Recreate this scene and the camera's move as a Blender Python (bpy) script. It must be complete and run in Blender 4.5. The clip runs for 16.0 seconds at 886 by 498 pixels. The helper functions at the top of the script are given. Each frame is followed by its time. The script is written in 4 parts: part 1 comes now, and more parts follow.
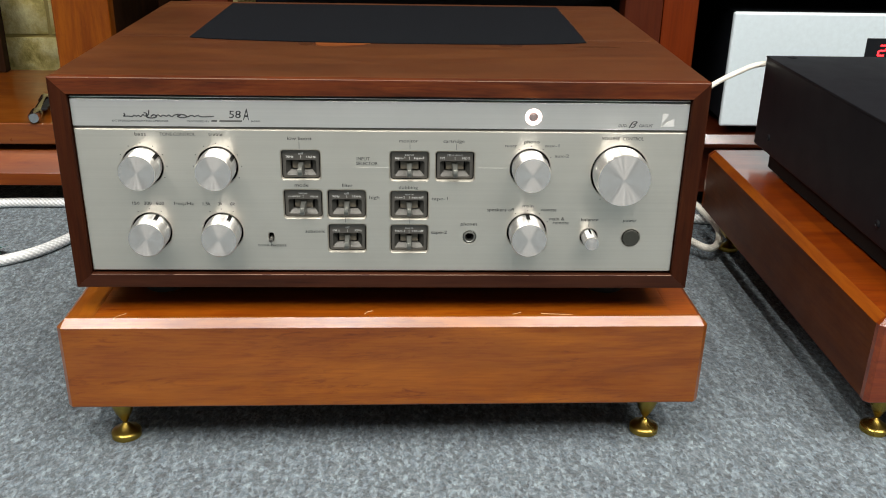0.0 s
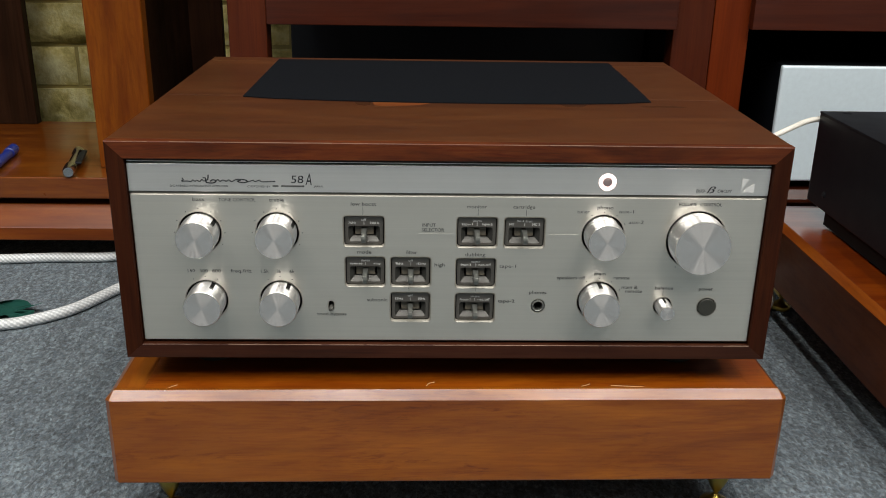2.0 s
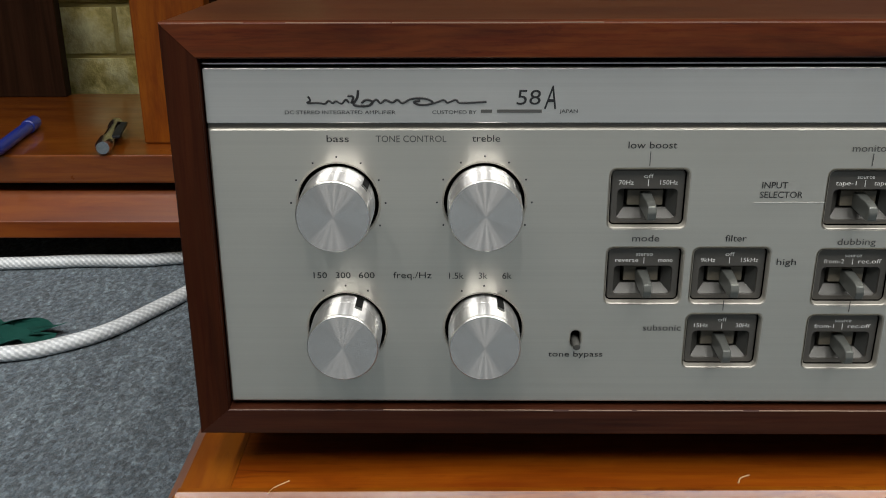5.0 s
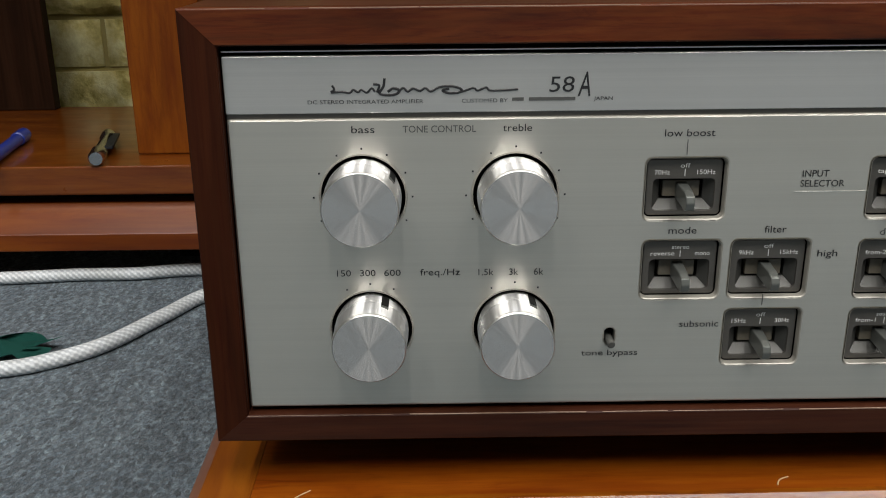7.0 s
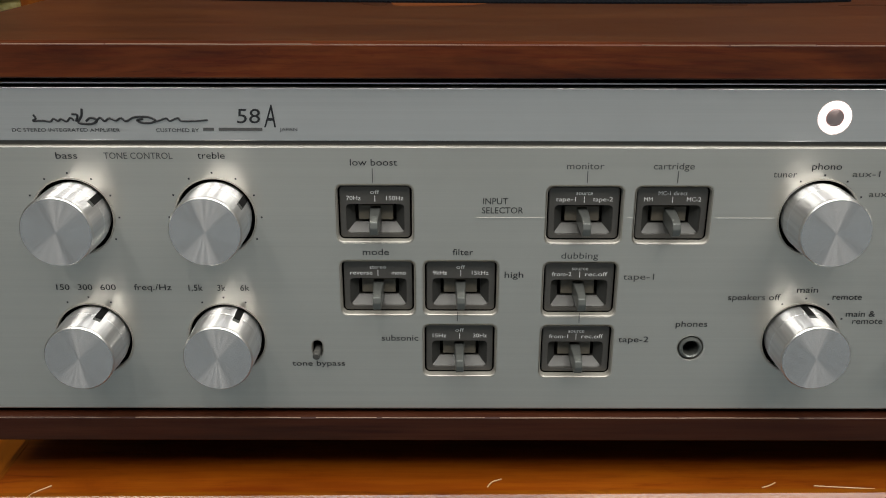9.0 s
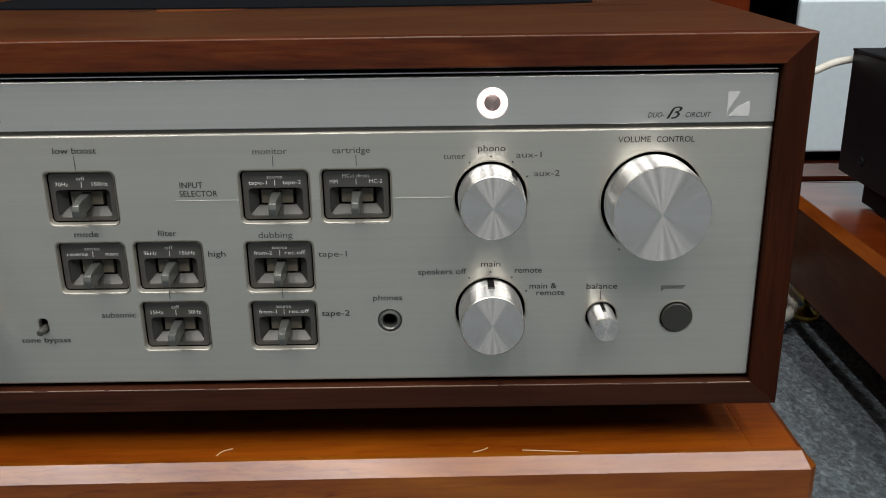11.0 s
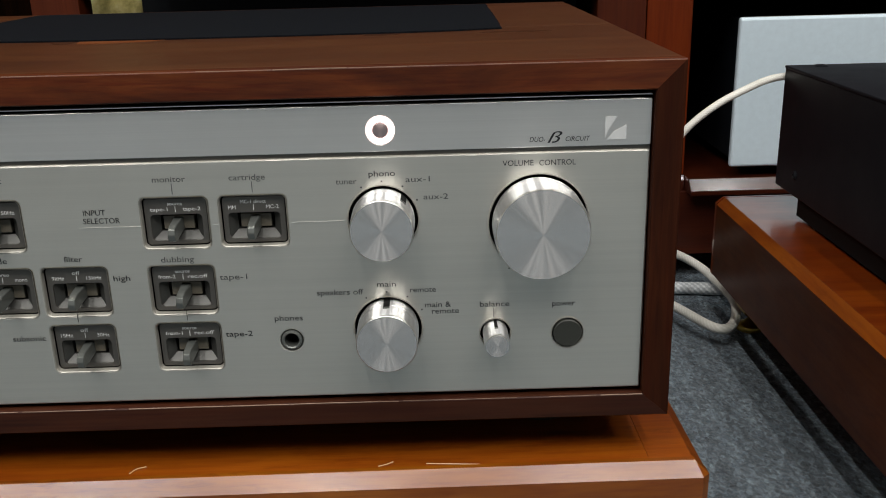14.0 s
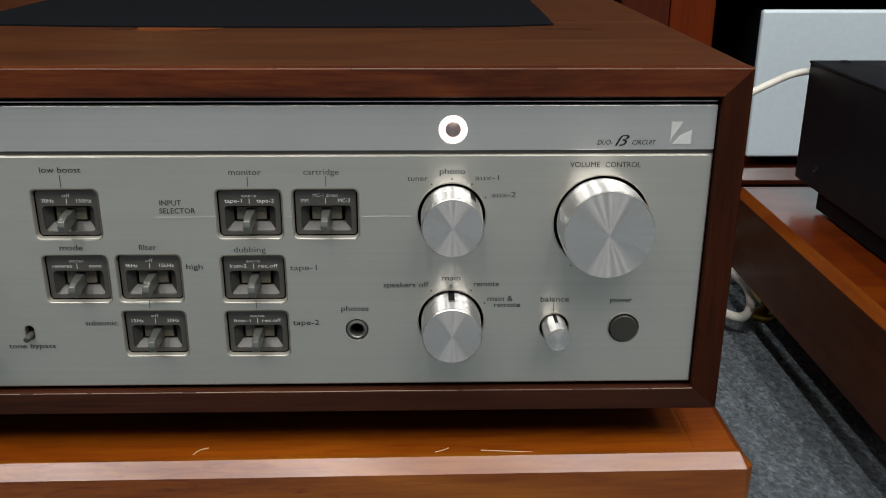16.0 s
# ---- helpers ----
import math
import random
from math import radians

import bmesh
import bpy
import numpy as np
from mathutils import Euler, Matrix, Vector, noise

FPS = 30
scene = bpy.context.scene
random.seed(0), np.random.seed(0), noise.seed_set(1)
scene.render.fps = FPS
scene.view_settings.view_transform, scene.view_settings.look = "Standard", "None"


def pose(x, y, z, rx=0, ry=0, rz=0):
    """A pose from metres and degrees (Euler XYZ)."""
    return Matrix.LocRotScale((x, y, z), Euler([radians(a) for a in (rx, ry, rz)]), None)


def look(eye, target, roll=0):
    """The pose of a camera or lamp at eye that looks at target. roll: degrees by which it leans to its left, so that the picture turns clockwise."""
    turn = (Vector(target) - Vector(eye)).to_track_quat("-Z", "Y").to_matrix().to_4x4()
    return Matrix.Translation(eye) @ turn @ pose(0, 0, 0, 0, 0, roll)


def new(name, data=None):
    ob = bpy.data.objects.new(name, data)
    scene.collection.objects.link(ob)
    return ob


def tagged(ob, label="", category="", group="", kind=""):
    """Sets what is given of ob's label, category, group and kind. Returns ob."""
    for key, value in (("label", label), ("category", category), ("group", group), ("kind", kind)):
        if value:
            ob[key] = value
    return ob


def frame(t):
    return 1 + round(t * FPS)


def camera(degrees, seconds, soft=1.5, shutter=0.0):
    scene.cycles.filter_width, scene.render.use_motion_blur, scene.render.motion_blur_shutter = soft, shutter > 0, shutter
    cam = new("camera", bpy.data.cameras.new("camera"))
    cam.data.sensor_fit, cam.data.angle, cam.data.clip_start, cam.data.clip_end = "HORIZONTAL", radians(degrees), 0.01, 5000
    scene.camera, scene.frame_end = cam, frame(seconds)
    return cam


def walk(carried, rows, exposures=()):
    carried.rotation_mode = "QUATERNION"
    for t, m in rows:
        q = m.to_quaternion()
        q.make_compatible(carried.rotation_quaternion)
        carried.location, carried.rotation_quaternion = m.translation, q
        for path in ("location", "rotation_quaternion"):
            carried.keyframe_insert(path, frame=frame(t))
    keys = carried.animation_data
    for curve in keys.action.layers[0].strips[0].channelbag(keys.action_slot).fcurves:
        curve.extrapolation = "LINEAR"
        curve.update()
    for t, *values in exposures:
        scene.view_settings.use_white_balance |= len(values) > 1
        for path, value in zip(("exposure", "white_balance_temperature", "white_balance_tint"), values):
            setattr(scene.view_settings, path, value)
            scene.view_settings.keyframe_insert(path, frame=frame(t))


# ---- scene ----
cam = camera(51.23, 16.0, 1.0)
PATH = [
    (0, look((0.01763, -0.62290, 0.43597), (0.05459, 0.29642, 0.04418), 1.093)),
    (0.5, look((0.01438, -0.62089, 0.43360), (0.05166, 0.29915, 0.04354), 1.237)),
    (1, look((0.00663, -0.61518, 0.42950), (0.04235, 0.31321, 0.05960), 1.279)),
    (1.5, look((0.00155, -0.60934, 0.43386), (0.03519, 0.32299, 0.07382), 1.175)),
    (2, look((-0.02288, -0.58800, 0.44174), (0.00558, 0.34834, 0.09180), 0.994)),
    (2.5, look((-0.04359, -0.55286, 0.41798), (-0.01457, 0.38375, 0.06881), 1.060)),
    (3, look((-0.04150, -0.52074, 0.40318), (-0.00892, 0.41531, 0.05281), 1.102)),
    (3.5, look((-0.06168, -0.45601, 0.37510), (-0.02970, 0.48034, 0.02551), 1.001)),
    (4, look((-0.12338, -0.37105, 0.34130), (-0.10553, 0.56454, -0.01135), 0.668)),
    (4.2, look((-0.12672, -0.35165, 0.33546), (-0.12660, 0.58512, -0.01447), 0.515)),
    (6.3, look((-0.14786, -0.30137, 0.32435), (-0.15036, 0.64001, -0.01299), -1.036)),
    (6.5, look((-0.15243, -0.30147, 0.32043), (-0.14643, 0.64322, -0.00749), -0.797)),
    (7, look((-0.14363, -0.30315, 0.31854), (-0.13643, 0.64187, -0.00839), -0.551)),
    (7.5, look((-0.12562, -0.30051, 0.31559), (-0.11693, 0.64509, -0.00961), 0.035)),
    (8, look((-0.09433, -0.30679, 0.32470), (-0.09283, 0.63629, -0.00787), 0.339)),
    (8.5, look((-0.05672, -0.31452, 0.33539), (-0.05864, 0.62409, -0.00959), 0.256)),
    (9, look((-0.03438, -0.31915, 0.34141), (-0.03210, 0.61613, -0.01251), 0.151)),
    (9.5, look((-0.00981, -0.32655, 0.34299), (0.00333, 0.60542, -0.01929), 0.097)),
    (10, look((0.01424, -0.33272, 0.34495), (0.03065, 0.60143, -0.01157), -0.105)),
    (10.2, look((0.02934, -0.33695, 0.34243), (0.03799, 0.59914, -0.00922), -0.234)),
    (12.3, look((0.13335, -0.36153, 0.33104), (0.13794, 0.58692, 0.01414), -1.148)),
    (12.5, look((0.13709, -0.35926, 0.32991), (0.14358, 0.58886, 0.01206), -1.145)),
    (13, look((0.14383, -0.35585, 0.33192), (0.15247, 0.59272, 0.01546), -1.284)),
    (13.5, look((0.14278, -0.35557, 0.33894), (0.15102, 0.59344, 0.02382), -1.496)),
    (14, look((0.12482, -0.36540, 0.34179), (0.13235, 0.58279, 0.02417), -1.481)),
    (14.5, look((0.12254, -0.36223, 0.33961), (0.13426, 0.58457, 0.01801), -0.976)),
    (15, look((0.11341, -0.36761, 0.34153), (0.12603, 0.57902, 0.01944), -0.561)),
    (15.5, look((0.10057, -0.36849, 0.34045), (0.11437, 0.57644, 0.01346), -0.310)),
    (16, look((0.09031, -0.37254, 0.35571), (0.11416, 0.56510, 0.00893), 0.187)),
]
EXPOSURES = ((0, 0.06, 6850, 10), (1.0, 0.0, 6850, 10), (1.5, -0.38, 6800, 10), (2.0, -0.48, 6720, 10), (3.0, -0.55, 6620, 10), (3.5, -0.56, 6560, 10),
             (4.0, -0.72, 6500, 10), (9, -0.72, 6540, 10), (12.5, -0.73, 6500, 10), (16, -0.74, 6480, 10))
LAMP_W = 27.0
KD = 0.0165   # how far the knobs stand out
walk(cam, PATH, EXPOSURES)

# ---- world and light ----
world = bpy.data.worlds.new("room_air")
scene.world = world
world.use_nodes = True
world.node_tree.nodes["Background"].inputs[0].default_value = (0.9, 0.95, 1, 1)
world.node_tree.nodes["Background"].inputs[1].default_value = 0.02


def tube_lamp(x, y, z, width, length, watts):
    data = bpy.data.lights.new("tube_lamp", "AREA")
    data.shape, data.size, data.size_y, data.energy = "RECTANGLE", width, length, watts
    data.color = (1.0, 0.982, 0.955)
    ob = new("tube_lamp", data)
    ob.location = (x, y, z)
    return ob


CEIL, TUBE_Y = 2.45, -1.15
# x, y, width, length, share of the power
TUBES = [(tx, TUBE_Y, 0.045, 1.9, share) for tx, share in ((-1.0, 1.75), (-0.2, 1.6), (0.62, 1.45), (1.15, 1.3))]
# broad lamps: left one added as unseen fill, right one placed from the shadows
TUBES += [(-1.65, -1.7, 0.5, 1.2, 1.35), (2.0, -1.7, 0.5, 1.2, 2.15)]
for tx, ty, tw, tl, share in TUBES:
    tube_lamp(tx, ty, CEIL - 0.06, tw, tl, LAMP_W * share)

# ---- materials ----
def shader(name):
    m = bpy.data.materials.new(name)
    m.use_nodes = True
    nt = m.node_tree
    return m, nt, nt.nodes["Principled BSDF"]


def node(nt, kind, **inputs):
    n = nt.nodes.new(kind)
    for key, value in inputs.items():
        n.inputs[key.replace("_", " ")].default_value = value
    return n


def coords(nt, scale, spread=True, slant=0.0):
    """Object coordinates in metres times scale, shifted for each object; slant turns the grain by some degrees."""
    tc = nt.nodes.new("ShaderNodeTexCoord")
    mp = nt.nodes.new("ShaderNodeMapping")
    mp.inputs["Scale"].default_value = scale
    place = tc.outputs["Object"]
    if slant:
        turned = nt.nodes.new("ShaderNodeMapping")
        turned.inputs["Rotation"].default_value = (0, radians(slant), radians(slant * 0.4))
        nt.links.new(place, turned.inputs["Vector"])
        place = turned.outputs[0]
    nt.links.new(place, mp.inputs["Vector"])
    if spread:
        info = nt.nodes.new("ShaderNodeObjectInfo")
        mul = nt.nodes.new("ShaderNodeMath")
        mul.operation = "MULTIPLY"
        mul.inputs[1].default_value = 17.0
        nt.links.new(info.outputs["Random"], mul.inputs[0])
        nt.links.new(mul.outputs[0], mp.inputs["Location"])
    return mp.outputs[0]


def ramp(nt, fac, stops):
    r = nt.nodes.new("ShaderNodeValToRGB")
    el = r.color_ramp.elements
    while len(el) < len(stops):
        el.new(0.5)
    for e, (at, c) in zip(el, stops):
        e.position, e.color = at, (*c, 1) if len(c) == 3 else c
    nt.links.new(fac, r.inputs["Fac"])
    return r.outputs["Color"]


def mixed(nt, a, b, fac, how="MIX"):
    n = nt.nodes.new("ShaderNodeMix")
    n.data_type, n.blend_type = "RGBA", how
    for sock, v in ((n.inputs[6], a), (n.inputs[7], b), (n.inputs[0], fac)):
        if isinstance(v, (int, float)):
            sock.default_value = v
        elif isinstance(v, tuple):
            sock.default_value = (*v, 1)
        else:
            nt.links.new(v, sock)
    return n.outputs[2]


def noise_tex(nt, vec, scale=1.0, detail=4.0, rough=0.55, distort=0.0):
    n = node(nt, "ShaderNodeTexNoise", Scale=scale, Detail=detail, Roughness=rough, Distortion=distort)
    nt.links.new(vec, n.inputs["Vector"])
    return n.outputs["Fac"]


def bumped(nt, bsdf, height, strength=0.2, distance=0.001):
    b = node(nt, "ShaderNodeBump", Strength=strength, Distance=distance)
    nt.links.new(height, b.inputs["Height"])
    nt.links.new(b.outputs[0], bsdf.inputs["Normal"])


def rough_from(nt, bsdf, fac, lo, hi):
    r = nt.nodes.new("ShaderNodeMapRange")
    r.inputs["To Min"].default_value, r.inputs["To Max"].default_value = lo, hi
    nt.links.new(fac, r.inputs["Value"])
    nt.links.new(r.outputs[0], bsdf.inputs["Roughness"])


def plain(name, colour, rough=0.5, metal=0.0, grain=0.0, scale=300.0, coat=0.0, spec=0.5):
    """Paint, plastic or cast metal with a faint mottling and fine relief."""
    m, nt, b = shader(name)
    v = coords(nt, (1, 1, 1))
    n = noise_tex(nt, v, scale, 5)
    big = noise_tex(nt, v, scale * 0.04, 3)
    lo = tuple(c * 0.86 for c in colour)
    col = mixed(nt, ramp(nt, n, ((0.3, lo), (0.7, colour))), lo, 0.0)
    col = mixed(nt, col, lo, big)
    nt.links.new(col, b.inputs["Base Color"])
    b.inputs["Metallic"].default_value = metal
    b.inputs["Coat Weight"].default_value = coat
    b.inputs["Specular IOR Level"].default_value = spec
    rough_from(nt, b, big, rough * 0.85, rough * 1.15)
    if grain:
        bumped(nt, b, n, grain, 0.0004)
    return m


def wood(name, dark, mid, light, axis, cross=34.0, along=2.2, rough=0.34, coat=0.0, coat_rough=0.12, streak=0.5, knots=0.3, smudge=0.4, spec=0.3, slant=0.0, dulled=True):
    """Veneer or board with its grain along the axis 0, 1 or 2."""
    m, nt, b = shader(name)

    def sc(c, a):
        s = [c, c, c]
        s[axis] = a
        return tuple(s)

    figure = noise_tex(nt, coords(nt, sc(cross, along), slant=slant), 1.0, 6, 0.62, 1.4)
    base = ramp(nt, figure, ((0.30, dark), (0.5, mid), (0.72, light)))
    fine = noise_tex(nt, coords(nt, sc(cross * 12, along * 5)), 1.0, 4, 0.6, 0.3)
    pores = ramp(nt, fine, ((0.36, tuple(c / max(mid) * 0.55 for c in mid)), (0.56, (1, 1, 1))))
    col = mixed(nt, base, pores, streak, "MULTIPLY")
    # broken darker streaks and flecks along the grain
    broken = noise_tex(nt, coords(nt, sc(cross * 5.0, along * 5.0), slant=slant), 1.0, 6, 0.7, 1.6)
    tint = tuple(0.30 + 0.25 * c / max(mid) for c in mid)
    where = noise_tex(nt, coords(nt, sc(11, 4.5)), 1.0, 3, 0.55, 0.8)
    amount = nt.nodes.new("ShaderNodeMapRange")
    for key, value in (("From Min", 0.40), ("From Max", 0.58), ("To Min", 0.15 * smudge), ("To Max", smudge)):
        amount.inputs[key].default_value = value
    nt.links.new(where, amount.inputs["Value"])
    col = mixed(nt, col, ramp(nt, broken, ((0.52, (1, 1, 1)), (0.67, tint))), amount.outputs[0], "MULTIPLY")
    patch = noise_tex(nt, coords(nt, sc(7, 2.2)), 1.0, 3, 0.5, 1.2)
    col = mixed(nt, col, ramp(nt, patch, ((0.3, (0.60, 0.52, 0.48)), (0.62, (1, 1, 1)))), knots, "MULTIPLY")
    nt.links.new(col, b.inputs["Base Color"])
    wear = noise_tex(nt, coords(nt, (26, 26, 26)), 1.0, 5, 0.65)
    rough_from(nt, b, wear, rough * 0.75, rough * 1.3)
    b.inputs["Coat Weight"].default_value, b.inputs["Coat Roughness"].default_value = coat, coat_rough
    b.inputs["Coat IOR"].default_value = 1.5
    if coat > 0.8 and dulled:
        # lacquer dulled in places by rubbing and bruises
        rubbed = noise_tex(nt, coords(nt, sc(34, 11)), 1.0, 5, 0.7, 0.8)
        dull = nt.nodes.new("ShaderNodeMapRange")
        for key, value in (("From Min", 0.36), ("From Max", 0.56), ("To Min", 0.7 * coat), ("To Max", coat)):
            dull.inputs[key].default_value = value
        nt.links.new(rubbed, dull.inputs["Value"])
        nt.links.new(dull.outputs[0], b.inputs["Coat Weight"])
    b.inputs["Specular IOR Level"].default_value = spec
    bumped(nt, b, fine, 0.1, 0.0003)
    return m


CHERRY = ((0.174, 0.0420, 0.0012), (0.242, 0.0678, 0.0018), (0.302, 0.0935, 0.0032))
cherry_x = wood("lacquered_cherry", *CHERRY, 0, rough=0.36, cross=42, along=6.5, coat=1.0, coat_rough=0.25, streak=0.3, knots=0.85, smudge=0.9, spec=0.3, slant=4)
cherry_top = wood("lacquered_cherry_top", *[(0.98 * r, 0.80 * g, b) for r, g, b in CHERRY], 0, rough=0.36, cross=36, along=4.5, coat=1.0, coat_rough=0.22, streak=0.35, knots=0.6, smudge=0.8, spec=0.3, slant=2)
cherry_y = wood("lacquered_cherry_rail", *[tuple(0.9 * v for v in c) for c in CHERRY], 1, rough=0.42, cross=17, along=3.6, coat=0.55, coat_rough=0.24, streak=0.3, knots=0.5, smudge=0.7)
cherry_z = wood("lacquered_cherry_post", (0.120, 0.0260, 0.0010), (0.165, 0.0420, 0.0017), (0.205, 0.0560, 0.0026), 2, cross=26, along=5.0, rough=0.45, coat=0.1, coat_rough=0.3, streak=0.3, knots=0.4, smudge=0.4, spec=0.15)
REDDER = ((0.100, 0.0185, 0.0008), (0.165, 0.0360, 0.0014), (0.225, 0.0580, 0.0026))
red_cherry_x = wood("red_stained_cherry", *[(1.05 * r, 0.82 * g, b) for r, g, b in REDDER], 0, rough=0.34, cross=20, along=2.6, coat=1.0, coat_rough=0.16, dulled=False, streak=0.35, knots=0.4, smudge=0.6)
# side rail darkened for shade, edge strip lightened as lit, both in the colour
shaded_cherry_y = wood("shaded_red_cherry_rail", (0.045, 0.0105, 0.0014), (0.068, 0.0172, 0.0022), (0.090, 0.0245, 0.0032), 1, rough=0.5, cross=26, along=4.0, coat=0.12, coat_rough=0.22, streak=0.35, knots=0.4, smudge=0.6, spec=0.12)
lit_cherry_edge = wood("lit_red_cherry_edge", (0.150, 0.0300, 0.0012), (0.215, 0.0500, 0.0020), (0.270, 0.0720, 0.0034), 1, rough=0.4, cross=26, along=4.0, coat=0.4, coat_rough=0.25, streak=0.35, knots=0.4, smudge=0.5)
RACK = ((0.105, 0.024, 0.0016), (0.165, 0.044, 0.0030), (0.225, 0.068, 0.0050))
rack_cherry = wood("glossy_rack_cherry", *RACK, 0, rough=0.3, cross=18, along=2.6, coat=1.0, coat_rough=0.09, streak=0.35, knots=0.4, smudge=0.6)
kick_cherry = wood("red_kick_board", *REDDER, 0, rough=0.4, cross=18, along=2.6, coat=0.4, coat_rough=0.26, streak=0.3, knots=0.4, smudge=0.5)
WALNUT = ((0.058, 0.013, 0.0035), (0.096, 0.025, 0.0068), (0.135, 0.040, 0.010))
TOPWOOD = ((0.052, 0.0143, 0.0030), (0.073, 0.0222, 0.0046), (0.093, 0.0305, 0.0066))
walnut_x = wood("walnut_veneer", *TOPWOOD, 0, cross=34, along=4.2, rough=0.42, coat=0.4, coat_rough=0.34, streak=0.35, knots=0.5, smudge=0.5)
walnut_y = wood("walnut_side_veneer", *WALNUT, 1, cross=24, along=3.0, rough=0.42, coat=0.12, coat_rough=0.3, streak=0.42, knots=0.4)
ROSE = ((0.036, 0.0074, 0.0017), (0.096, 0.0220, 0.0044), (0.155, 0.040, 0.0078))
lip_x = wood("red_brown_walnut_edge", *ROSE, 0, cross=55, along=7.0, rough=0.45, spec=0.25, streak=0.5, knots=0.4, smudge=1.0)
# bottom and side frame: the shade there is put into a darker walnut
SHADED_FRAME = ((0.020, 0.0056, 0.0022), (0.037, 0.0104, 0.0040), (0.052, 0.0152, 0.0058))
frame_x = wood("shade_toned_walnut_frame", *SHADED_FRAME, 0, cross=60, along=4.0, rough=0.5, spec=0.2, streak=0.4, knots=0.3, smudge=0.6)
lip_z = wood("shade_toned_walnut_upright", *[(0.95 * r, 0.82 * g, 0.55 * b) for r, g, b in SHADED_FRAME], 2, cross=60, along=4.0, rough=0.55, spec=0.1, streak=0.4, knots=0.3, smudge=0.6)
MAHOG = ((0.028, 0.0044, 0.0012), (0.047, 0.0082, 0.0021), (0.066, 0.0122, 0.0032))
mahogany_x = wood("red_mahogany_rail", *MAHOG, 0, rough=0.4, coat=0.2, coat_rough=0.25, streak=0.3)
mahogany_gloss = wood("polished_mahogany_shelf", *MAHOG, 0, rough=0.3, coat=1.0, coat_rough=0.16, streak=0.3, spec=0.5)
mahogany_z = wood("red_mahogany_stile", (0.048, 0.0078, 0.0013), (0.064, 0.0112, 0.0019), (0.080, 0.0150, 0.0026), 2, rough=0.45, coat=0.1, spec=0.2, coat_rough=0.25, streak=0.3)
# boards inside the rack: the shade they stand in is put into this brown
SHADED_BROWN = ((0.012, 0.005, 0.002), (0.022, 0.009, 0.004), (0.035, 0.014, 0.006))
shaded_brown_z = wood("shade_darkened_board", *SHADED_BROWN, 2, rough=0.6, streak=0.3, spec=0.05)
RED = ((0.086, 0.0115, 0.0012), (0.112, 0.0165, 0.0018), (0.138, 0.0220, 0.0026))
red_z = wood("orange_red_stile", *RED, 2, rough=0.45, coat=0.1, spec=0.12, coat_rough=0.3, streak=0.3)

black_metal = plain("black_painted_steel", (0.0045, 0.0060, 0.0088), 0.5, 0.0, 0.12, 900, spec=0.3)
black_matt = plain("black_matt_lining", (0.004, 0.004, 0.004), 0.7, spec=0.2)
rubber = plain("black_rubber", (0.012, 0.012, 0.012), 0.8, 0.0, 0.1)
brass = plain("polished_brass", (0.50, 0.35, 0.08), 0.28, 1.0)
steel = plain("bright_steel", (0.62, 0.62, 0.62), 0.2, 1.0)
ink = plain("black_ink", (0.016, 0.016, 0.017), 0.5)
grey_ink = plain("worn_grey_ink", (0.075, 0.075, 0.070), 0.55)
white_ink = plain("white_ink", (0.88, 0.88, 0.84), 0.5)
logo_pale = plain("pale_etched_mark", (0.70, 0.70, 0.68), 0.6, 0.3)
faint_ink = plain("faint_silver_line", (0.60, 0.60, 0.57), 0.6, 0.3)
insert_grey = plain("warm_grey_anodised_metal", (0.155, 0.143, 0.126), 0.40, 0.7, 0.1, 1500)
funnel_grey = plain("grey_switch_recess", (0.078, 0.077, 0.070), 0.42, 0.5)
slider_brown = plain("brown_switch_slider", (0.135, 0.117, 0.085), 0.45)
lever_metal = plain("gunmetal_lever", (0.15, 0.158, 0.145), 0.34, 0.55)
pale_bevel = plain("bright_cut_aluminium", (0.43, 0.41, 0.355), 0.45, 0.5)
button_grey = plain("dark_olive_button", (0.032, 0.033, 0.026), 0.5)
dark_slot = plain("dark_slot", (0.05, 0.05, 0.045), 0.5)
felt_green = plain("green_felt", (0.010, 0.115, 0.088), 0.9, 0.0, 0.4, 1200)
blue_plastic = plain("blue_plastic", (0.010, 0.024, 0.20), 0.35)
plaster = plain("grey_plaster", (0.26, 0.26, 0.255), 0.8, 0.0, 0.2, 120)
ceiling_white = plain("white_ceiling_paint", (0.72, 0.71, 0.69), 0.9, 0.0, 0.1, 120)
silver_sheet = plain("pale_silver_aluminium", (0.78, 0.91, 0.98), 0.40, 0.3, 0.0, 160)
stained_walnut = wood("stained_walnut", *[tuple(0.62 * v for v in c) for c in TOPWOOD], 0, rough=0.45)
rubbed_walnut = wood("rubbed_walnut", (0.11, 0.030, 0.006), (0.17, 0.048, 0.008), (0.21, 0.062, 0.011), 0, rough=0.5)
worn_glint_wood = plain("rubbed_veneer_with_glint", (0.24, 0.155, 0.105), 0.4)
bare_wood = plain("bare_scratched_wood", (0.52, 0.34, 0.17), 0.6)
lamp_housing = plain("white_enamel", (0.8, 0.8, 0.8), 0.4)


def emitter(name, colour, strength):
    m, nt, b = shader(name)
    b.inputs["Base Color"].default_value = (*colour, 1)
    b.inputs["Emission Color"].default_value = (*colour, 1)
    b.inputs["Emission Strength"].default_value = strength
    return m


lamp_glow = emitter("lit_indicator_ring", (1.0, 0.82, 0.79), 1.75)
red_glow = emitter("red_led_segment", (1.0, 0.025, 0.035), 3.2)


